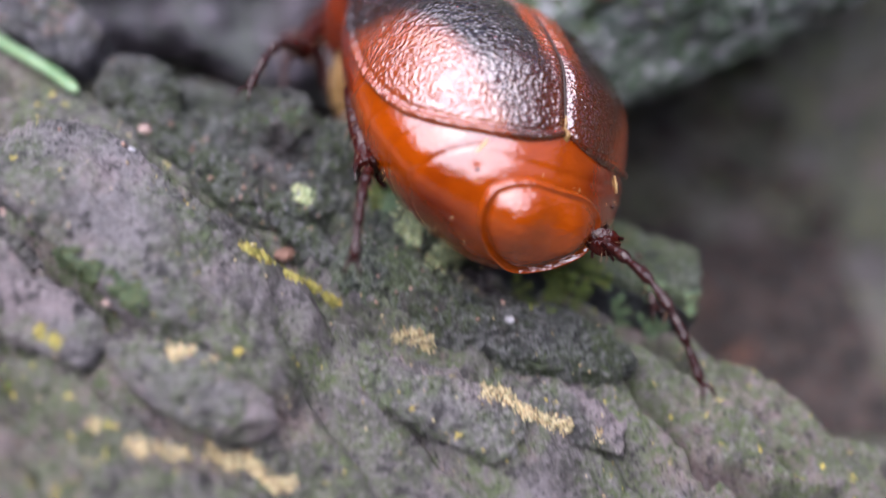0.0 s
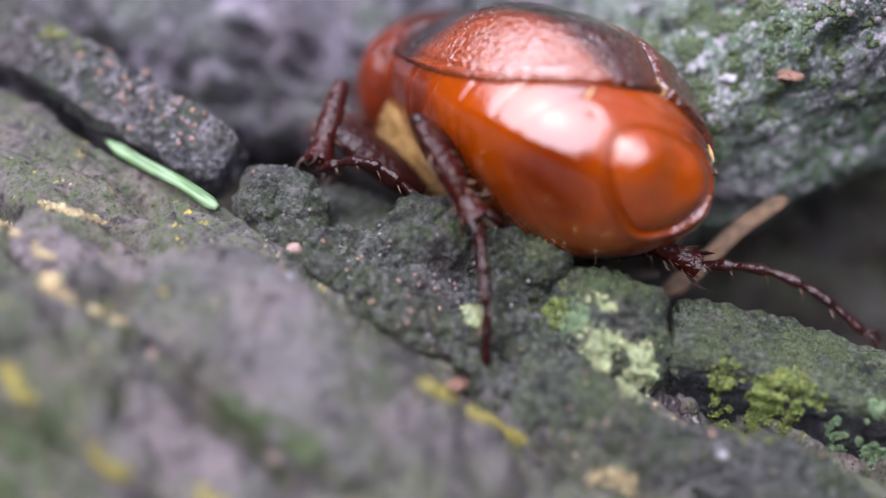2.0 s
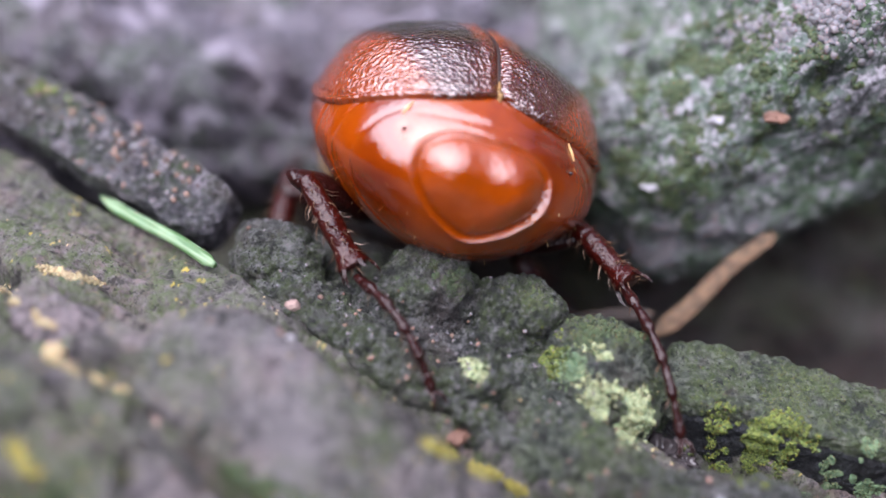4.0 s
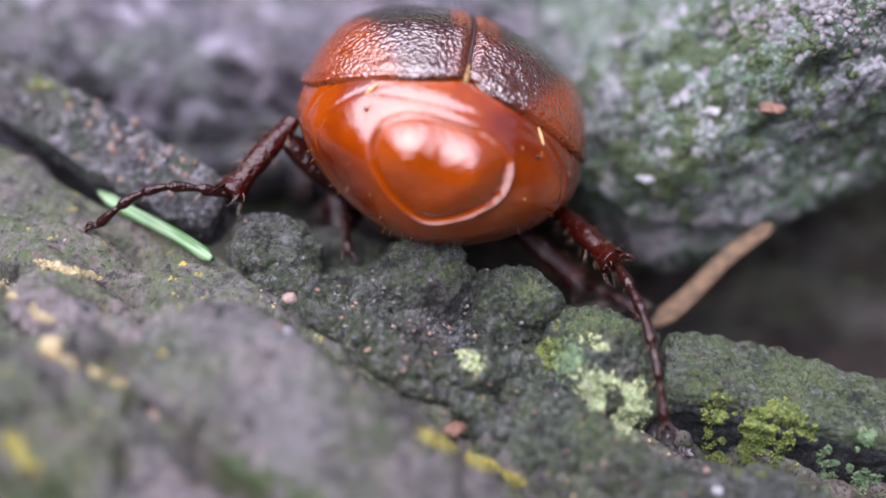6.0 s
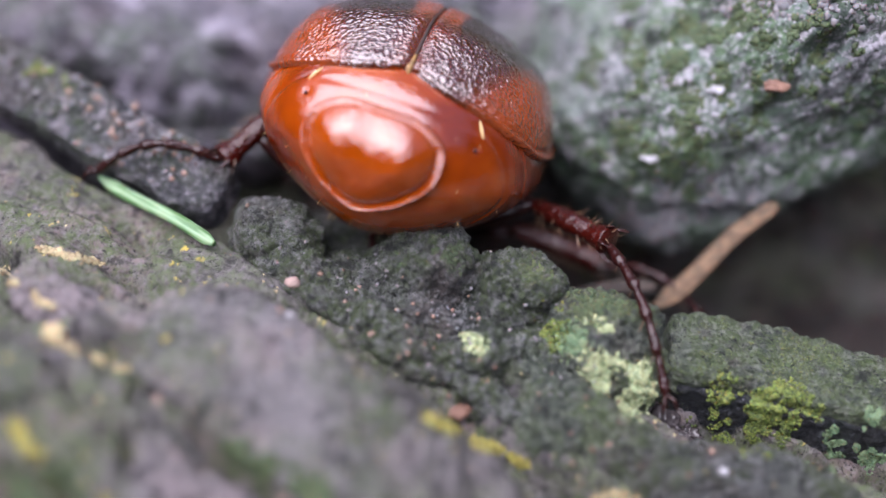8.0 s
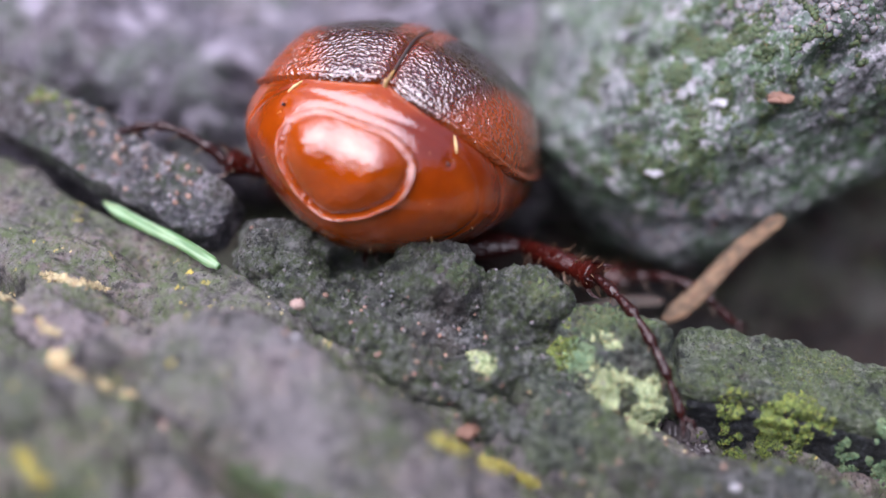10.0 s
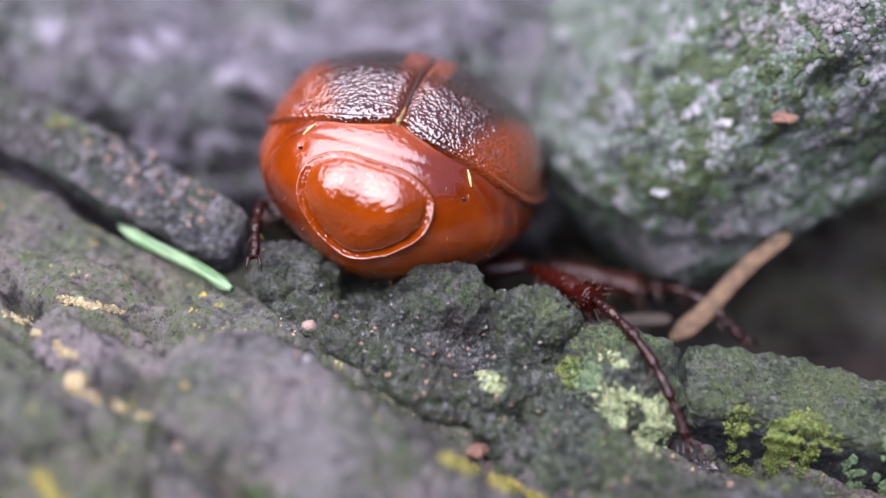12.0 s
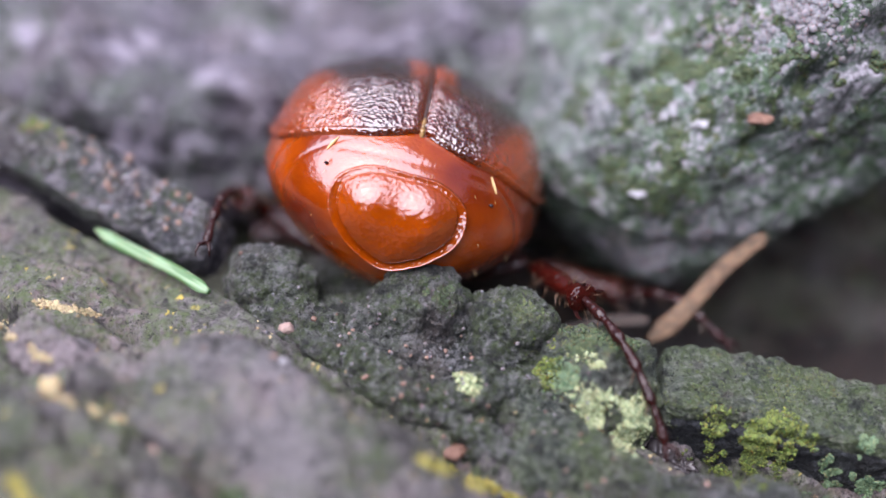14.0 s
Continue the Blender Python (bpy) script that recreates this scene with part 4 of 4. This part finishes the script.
def make_leg(beetle, seed, foot):
    """A leg in three pieces, each lying along +x from its inner joint."""
    femur = part("femur", make_tube("femur", [(0, 0, 0), (1.4, 0, 0), (3.6, 0, 0), (5.2, 0, 0), (FEMUR, 0, 0)], [0.7, 1.15, 1.1, 0.62, 0.32], DARK_LEG, 0.6), beetle)
    tibia = part("tibia", make_tube("tibia", [(0, 0, 0), (0.5, 0, 0), (2.2, 0, 0.05), (3.4, 0, 0), (4.3, 0, 0), (TIBIA, 0, 0)], [0.34, 0.44, 0.56, 0.50, 0.74, 0.50], RED_LEG, 0.85), beetle, "dark red spiny shin")
    r, w = spikes_along(TIBIA, 60, 0.05, seed, 0.5)
    tagged(part("bristles", make_hairs("bristles", r, w, 0.75, 0.035, BRISTLE, seed), tibia), kind="stuff")
    spurs = [(TIBIA - 0.2, 0.6 * math.cos(a), 0.6 * math.sin(a)) for a in (0.3, 1.5, 2.7, 4.0, 5.2)]
    for k, root in enumerate(spurs):
        part("spur", make_hairs("spur", [np.array(root)], [np.array((1.4, root[1], root[2]))], 0.95, 0.11, DARK_LEG, seed + k), tibia)
    # five joints, each swelling towards its end, bent downwards along the foot
    x, pts, rad = 0.0, [], []
    for k in range(5):
        step = foot / 5
        for f, rr in ((0.0, 0.16), (0.35, 0.21), (0.8, 0.29), (0.95, 0.21)):
            u = (x + f * step) / foot
            pts.append((x + f * step, 0, 1.1 * math.sin(math.pi * u)))
            rad.append(rr * (1 - 0.22 * u))
        x += step
    pts.append((foot, 0, 0))
    rad.append(0.12)
    tarsus = part("tarsus", make_tube("tarsus", pts, rad, DARK_LEG, 1.0, 10), beetle, "thin jointed foot")
    for s in (-1, 1):
        claw = [(foot - 0.05, 0, 0), (foot + 0.35, 0.22 * s, 0.10), (foot + 0.62, 0.30 * s, -0.12), (foot + 0.68, 0.30 * s, -0.38)]
        part("claw", make_tube("claw", claw, [0.10, 0.085, 0.05, 0.012], DARK_LEG, 1.0, 8), tarsus)
    r, w = [], []
    for k in range(1, 5):
        for s in (-1, 1):
            r.append(np.array((k * foot / 5 - 0.1, 0.15 * s, 1.1 * math.sin(math.pi * k / 5) - 0.1)))
            w.append(np.array((0.7, 0.5 * s, -0.6)))
    tagged(part("bristles", make_hairs("bristles", r, w, 0.6, 0.03, BRISTLE, seed + 2), tarsus), kind="stuff")
    return femur, tibia, tarsus


def build_beetle():
    beetle = tagged(new("beetle"), "glossy amber-brown scarab beetle seen from behind", "beetle")
    beetle.scale = (BEETLE_SIZE,) * 3
    part("abdomen", make_abdomen(), beetle, "smooth glossy orange abdomen")
    part("elytron", make_elytron(1), beetle, "finely wrinkled brown wing case")
    part("elytron", make_elytron(-1), beetle, "finely wrinkled brown wing case")
    part("seam", make_seam(), beetle, "dark seam between the wing cases")
    part("seam_tip", make_seam_tip(), beetle, "golden end of the seam")
    part("pygidium", make_pygidium(), beetle, "orange tail shield with a raised rim")
    # breathing holes, pale seam ends and short golden hairs of the tail
    def on_tail(aside, up):
        return body_on(np.array([[math.sin(radians(aside)) * math.cos(radians(up)), -math.cos(radians(aside)) * math.cos(radians(up)), math.sin(radians(up))]]), 0.02)[0]

    for s in (-1, 1):
        part("spiracle", make_oval("spiracle", on_tail(30 * s, 13.5), (0.10, 0.07, 0.07), DARK_LEG, 8), beetle, "dark breathing hole")
        a, b = on_tail(33 * s, 17.5), on_tail(32 * s, 23.2)
        part("seam_end", make_tube("seam_end", [a, (a + b) / 2 * 1.004, b], [0.03, 0.06, 0.03], HAIR, 1.0, 6), beetle, "pale yellow seam")
    rng = np.random.default_rng(15)
    roots, ways = [], []
    for k in range(26):
        root = on_tail(rng.uniform(-60, 60), rng.uniform(-38, -8) if k % 3 else rng.uniform(-10, 22))
        roots.append(root)
        ways.append(root / np.linalg.norm(root) * 0.8 + np.array((0, -0.3, -0.8)))
    tagged(part("tail_hairs", make_hairs("tail_hairs", roots, ways, 0.26, 0.009, HAIR, 16), beetle, "short golden hairs"), kind="stuff")
    part("pronotum", make_oval("pronotum", (0, 8.5, -0.4), (5.6, 3.9, 4.4), PRONOTUM, 40, 0.03), beetle, "dark brown shield behind the head")
    part("head", make_oval("head", (0, 12.8, -1.6), (2.6, 2.0, 1.9), DARK_LEG, 30, 0.05), beetle, "dark brown head")
    for s in (-1, 1):
        part("eye", make_oval("eye", (2.2 * s, 12.6, -1.3), (0.7, 0.7, 0.7), EYE, 16), beetle, "shiny black eye")
    thorax = part("thorax", make_oval("thorax", (0, 5.0, -1.9), (5.1, 3.6, 3.4), FUR, 40, 0.05), beetle, "underside with dense blond hair")
    rng = np.random.default_rng(5)
    roots, ways = [], []
    while len(roots) < 5000:
        d = rng.normal(size=3)
        d /= np.linalg.norm(d)
        if d[2] > 0.35 or abs(d[0]) < 0.15:
            continue
        roots.append(np.array((0, 5.0, -1.9)) + d * np.array((5.0, 3.5, 3.3)))
        ways.append(d + np.array((0, -0.6, -0.7)))
    tagged(part("fur", make_hairs("fur", roots, ways, 0.55, 0.02, FUR, 9), thorax), kind="stuff")
    return beetle, {(s, row): make_leg(beetle, 20 + 7 * k, TARSUS[s, row]) for k, (s, row) in enumerate(((-1, "hind"), (1, "hind"), (-1, "middle"), (1, "middle"), (-1, "front"), (1, "front")))}


beetle, legs = build_beetle()

def bone(a, b, length, from_end=False, up=(0, 0, 1)):
    """The pose of a piece along +x: it begins at a and points at b, or it ends at b."""
    a, b = Vector(a), Vector(b)
    x = (b - a).normalized()
    y = Vector(up).cross(x).normalized()
    m = Matrix((x, y, x.cross(y))).transposed().to_4x4()
    m.translation = (b - x * length * MM) if from_end else a
    return m


HIP = {(-1, "hind"): (-2.6, -0.5, -3.6), (1, "hind"): (2.6, -0.5, -3.6), (-1, "middle"): (-3.0, 3.2, -4.4), (1, "middle"): (3.0, 3.2, -4.4), (-1, "front"): (-2.8, 7.6, -3.8), (1, "front"): (2.8, 7.6, -3.8)}

# The beetle's body: seconds, its middle, its pitch, roll and turn.
BODY_PATH = [
    (0, 9.39, -1.40, 0.18, 7.4, 24.8, 21.6),
    (0.5, 6.46, 0.97, 1.35, -6.1, 22.5, 42.5),
    (1, 5.25, 1.59, 1.67, -12.5, 29.8, 43.2),
    (1.5, 4.38, 4.44, 0.26, -6.4, 31.5, 37.9),
    (2, 4.55, 4.13, 1.48, -11.5, 31.7, 23.4),
    (2.5, 2.98, 5.50, 1.71, -14.2, 26.5, 14.3),
    (3, 2.85, 5.48, 2.33, -15.7, 30.1, 11.3),
    (3.2, 2.22, 5.82, 2.17, -15.4, 27.9, 8.5),
    (5.5, -0.58, 6.45, 2.55, -14.5, 13.0, 1.9),
    (6, -0.19, 6.29, 2.63, -15.8, 16.1, -3.2),
    (6.5, -0.52, 6.38, 3.03, -16.1, 16.0, -6.2),
    (7, -0.97, 6.08, 2.80, -16.3, 16.0, -8.2),
    (9.5, -2.73, 6.95, 1.51, -19.3, 13.5, -17.7),
    (10, -2.75, 6.83, 1.80, -20.4, 14.6, -17.5),
    (10.5, -2.46, 6.76, 2.01, -21.6, 15.8, -17.3),
    (11, -2.43, 6.67, 1.92, -19.5, 14.5, -15.8),
    (11.5, -2.79, 7.26, 1.31, -17.4, 13.2, -14.2),
    (12, -2.87, 7.35, 1.22, -16.9, 15.1, -12.8),
    (12.5, -2.66, 7.50, 1.10, -16.5, 17.0, -12.2),
    (13, -2.43, 7.58, 0.97, -16.0, 17.0, -9.7),
    (13.5, -2.09, 7.59, 0.84, -15.6, 16.9, -6.2),
    (14, -1.72, 7.69, 0.71, -15.1, 17.8, -3.6),
]

# The legs: seconds, and where the knee, the ankle and the foot's tip are.
LEG_PATHS = {
    (-1, 'hind'): [
        (0.0, (3.27, -2.14, 1.93), (4.39, -5.79, 0.30), (4.25, -11.16, -0.08)),
        (0.5, (2.32, -1.87, 5.01), (4.22, -5.11, 1.91), (4.36, -8.71, 0.04)),
        (1.0, (2.22, -2.90, 5.28), (4.86, -5.46, 1.58), (4.28, -8.22, -2.48)),
        (1.5, (0.01, -1.41, 4.68), (2.26, -3.25, 1.42), (-1.50, -4.61, -1.71)),
        (2.0, (-1.53, -0.55, 5.05), (1.18, -2.54, 1.30), (1.64, -5.88, -2.62)),
        (2.5, (-2.44, 0.19, 4.80), (0.93, -1.94, 1.75), (1.53, -6.55, -2.95)),
        (3.0, (-2.19, 0.14, 5.85), (0.10, -1.87, 2.40), (0.65, -6.72, -2.69)),
        (3.2, (-3.50, 0.39, 5.05), (-0.82, -2.38, 1.33), (1.02, -7.38, -3.28)),
        (5.3, (-7.79, 3.43, 3.24), (-5.97, 0.21, 0.12), (-1.41, -3.43, -1.15)),
        (5.5, (-4.80, 2.23, 1.13), (-6.55, 2.52, 2.47), (-9.00, 7.21, 1.80)),
        (5.7, (-7.01, 4.86, 3.48), (-9.20, 3.26, 2.89), (-14.19, 2.65, 3.25)),
        (6.0, (-7.54, 4.27, 3.82), (-9.71, 1.95, 2.05), (-15.40, 0.89, 1.12)),
        (6.5, (-8.08, 4.48, 4.03), (-9.87, 2.04, 2.02), (-15.31, 1.00, 0.92)),
        (7.0, (-8.29, 4.46, 3.85), (-9.83, 2.11, 1.95), (-15.23, 0.98, 0.72)),
        (8.0, (-8.66, 4.87, 2.99), (-10.16, 3.71, 2.17), (-15.53, 3.68, 1.64)),
        (9.5, (-8.97, 5.28, 1.00), (-10.58, 5.19, 2.04), (-14.76, 7.23, 3.20)),
        (10.0, (-8.83, 5.48, 1.61), (-10.59, 5.22, 2.29), (-13.72, 6.19, 2.61)),
        (10.5, (-8.78, 5.86, 1.62), (-10.83, 5.81, 2.51), (-12.83, 5.17, 2.03)),
        (11.0, (-9.14, 6.85, -0.38), (-9.71, 6.14, 0.93), (-12.45, 1.24, 2.40)),
        (11.5, (-9.15, 6.80, -1.00), (-9.44, 5.82, 0.49), (-9.08, -0.12, 1.67)),
        (12.5, (-8.86, 7.06, -1.21), (-9.29, 6.00, 0.33), (-8.95, -0.05, 1.59)),
        (13.0, (-8.90, 7.35, -1.02), (-9.57, 5.89, 0.93), (-9.21, -0.10, 1.50)),
        (14.0, (-9.06, 8.19, -1.07), (-9.87, 7.26, 0.39), (-10.57, 0.12, 1.85)),
    ],
    (1, 'hind'): [
        (0.0, (14.76, -4.59, -2.87), (14.94, -8.33, -1.04), (17.47, -12.17, -2.71)),
        (0.5, (12.91, -1.98, -0.30), (13.47, -5.13, 0.58), (17.22, -9.55, -2.20)),
        (1.0, (12.50, -1.48, -1.76), (13.26, -2.92, -1.21), (16.05, -5.12, -0.86)),
        (1.5, (10.16, 0.21, -2.02), (11.46, -1.42, -2.07), (16.14, -3.65, -2.04)),
        (2.0, (9.34, -0.67, -1.07), (11.04, -0.81, -1.82), (16.58, -3.58, -2.59)),
        (2.5, (8.17, 1.26, 0.59), (10.08, 0.83, 0.01), (16.42, -3.23, -2.50)),
        (3.0, (8.01, 0.67, -0.12), (9.12, -0.60, -1.38), (13.16, -3.93, -2.75)),
        (3.2, (8.06, 0.78, -0.18), (9.40, -0.74, -1.57), (12.34, -6.26, -4.33)),
        (5.3, (5.60, 3.63, 0.04), (7.61, 0.12, -0.09), (9.29, -6.09, -3.50)),
        (5.5, (5.51, 3.97, 0.34), (7.64, 0.20, 0.04), (9.31, -5.96, -3.28)),
        (6.5, (4.92, 3.74, 0.50), (7.61, 0.15, 0.21), (9.24, -6.08, -3.11)),
        (7.0, (4.71, 3.69, 0.30), (7.64, 0.29, 0.11), (9.28, -6.00, -3.18)),
        (9.5, (3.47, 3.41, -1.71), (6.65, 0.05, -0.88), (9.38, -5.99, -3.89)),
        (10.0, (3.40, 3.22, -1.71), (6.49, -0.13, -1.19), (9.32, -5.84, -3.90)),
        (11.0, (3.43, 3.01, -1.56), (6.38, -0.67, -0.64), (9.37, -6.44, -3.56)),
        (12.0, (3.20, 3.69, -2.04), (6.04, -0.71, -0.92), (9.13, -6.33, -3.69)),
        (13.0, (3.65, 3.91, -2.15), (6.27, -0.67, -0.91), (9.22, -6.38, -3.78)),
        (14.0, (4.29, 4.12, -2.13), (6.59, -0.71, -0.88), (9.17, -6.44, -3.75)),
    ],
    (-1, 'middle'): [
        (0.0, (0.70, 7.27, 1.33), (-0.01, 3.53, 1.15), (-1.56, -1.01, 1.54)),
        (0.5, (-0.96, 8.56, 2.61), (-2.08, 5.77, 2.82), (-4.12, 2.89, 3.38)),
        (1.0, (-3.57, 6.76, 0.48), (-4.10, 4.20, -0.43), (-3.99, 1.41, -1.05)),
        (1.5, (-6.43, 6.56, 0.69), (-6.38, 3.78, -0.96), (-3.69, 1.56, -1.39)),
        (2.5, (-6.88, 5.81, 1.59), (-7.51, 3.73, -0.02), (-4.88, 2.92, -0.01)),
        (3.0, (-7.13, 5.51, 2.21), (-7.27, 3.43, 0.33), (-4.81, 2.77, 0.22)),
        (3.2, (-7.39, 5.35, 1.70), (-7.38, 3.07, -0.36), (-5.82, 1.90, -0.99)),
        (5.5, (-6.63, 7.49, -1.75), (-7.07, 6.40, -1.58), (-6.48, 3.09, -0.71)),
        (6.5, (-4.28, 8.36, -1.88), (-4.25, 7.54, -2.41), (-3.78, 4.58, -2.17)),
        (9.5, (-5.34, 8.86, -2.84), (-5.29, 7.80, -3.22), (-4.43, 4.67, -2.52)),
        (14.0, (-4.34, 9.93, -3.31), (-4.24, 8.10, -3.57), (-3.31, 4.09, -2.25)),
    ],
    (1, 'middle'): [
        (0.0, (14.44, 2.36, -5.31), (16.72, -0.88, -6.15), (17.74, -4.66, -6.04)),
        (3.0, (4.58, 4.88, -2.43), (4.92, 4.06, -4.26), (5.73, 2.70, -5.34)),
        (5.5, (3.95, 6.05, -2.35), (6.62, 4.38, -3.97), (8.51, 2.78, -5.05)),
        (6.5, (3.72, 5.63, -2.37), (6.81, 4.03, -4.02), (8.55, 2.66, -4.93)),
        (9.5, (2.91, 6.14, -4.45), (8.61, 4.96, -5.20), (12.43, 2.92, -5.71)),
        (11.0, (3.19, 6.37, -3.56), (9.03, 4.89, -4.53), (12.84, 2.31, -5.47)),
        (12.0, (2.87, 7.20, -4.14), (9.05, 5.43, -4.95), (12.71, 2.54, -5.48)),
        (14.0, (4.01, 7.65, -4.40), (9.30, 5.48, -5.29), (12.92, 2.37, -5.54)),
    ],
    (-1, 'front'): [
        (0.0, (-4.50, 9.50, -3.50), (-5.00, 11.50, -4.80), (-5.50, 8.00, -6.00)),
        (14.0, (-4.50, 9.50, -3.50), (-5.00, 11.50, -4.80), (-5.50, 8.00, -6.00)),
    ],
    (1, 'front'): [
        (0.0, (4.50, 9.50, -3.50), (5.00, 11.50, -4.80), (5.50, 8.00, -6.00)),
        (14.0, (4.50, 9.50, -3.50), (5.00, 11.50, -4.80), (5.50, 8.00, -6.00)),
    ],
}


def motions():
    body = [(t, pose(*mm(x, y, z), pitch, roll, turn)) for t, x, y, z, pitch, roll, turn in BODY_PATH]
    walk(beetle, body)
    times, rots = [t for t, _ in body], [m.to_quaternion() for _, m in body]

    def body_at(t):
        k = max(i for i, s in enumerate(times) if s <= t + 1e-6)
        j = min(k + 1, len(times) - 1)
        f = 0.0 if j == k else (t - times[k]) / (times[j] - times[k])
        q = rots[k].slerp(rots[j], f)
        return Matrix.LocRotScale(body[k][1].translation.lerp(body[j][1].translation, f), q, Vector((BEETLE_SIZE,) * 3))

    for key, (femur, tibia, tarsus) in legs.items():
        rows = {"femur": [], "tibia": [], "tarsus": []}
        for t, knee, ankle, tip in LEG_PATHS[key]:
            back = body_at(t).inverted()
            if key[1] != "front":
                k, a, f = (back @ Vector(mm(*p)) for p in (knee, ankle, tip))
            else:
                k, a, f = (Vector(mm(*p)) for p in (knee, ankle, tip))
            up = back.to_3x3() @ Vector((0, 0, 1))
            rows["femur"].append((t, bone(mm(*HIP[key]), k, FEMUR, True, up)))
            rows["tibia"].append((t, bone(k, a, TIBIA, True, up)))
            rows["tarsus"].append((t, bone(a, f, TARSUS[key], False, up)))
        walk(femur, rows["femur"])
        walk(tibia, rows["tibia"])
        walk(tarsus, rows["tarsus"])


motions()
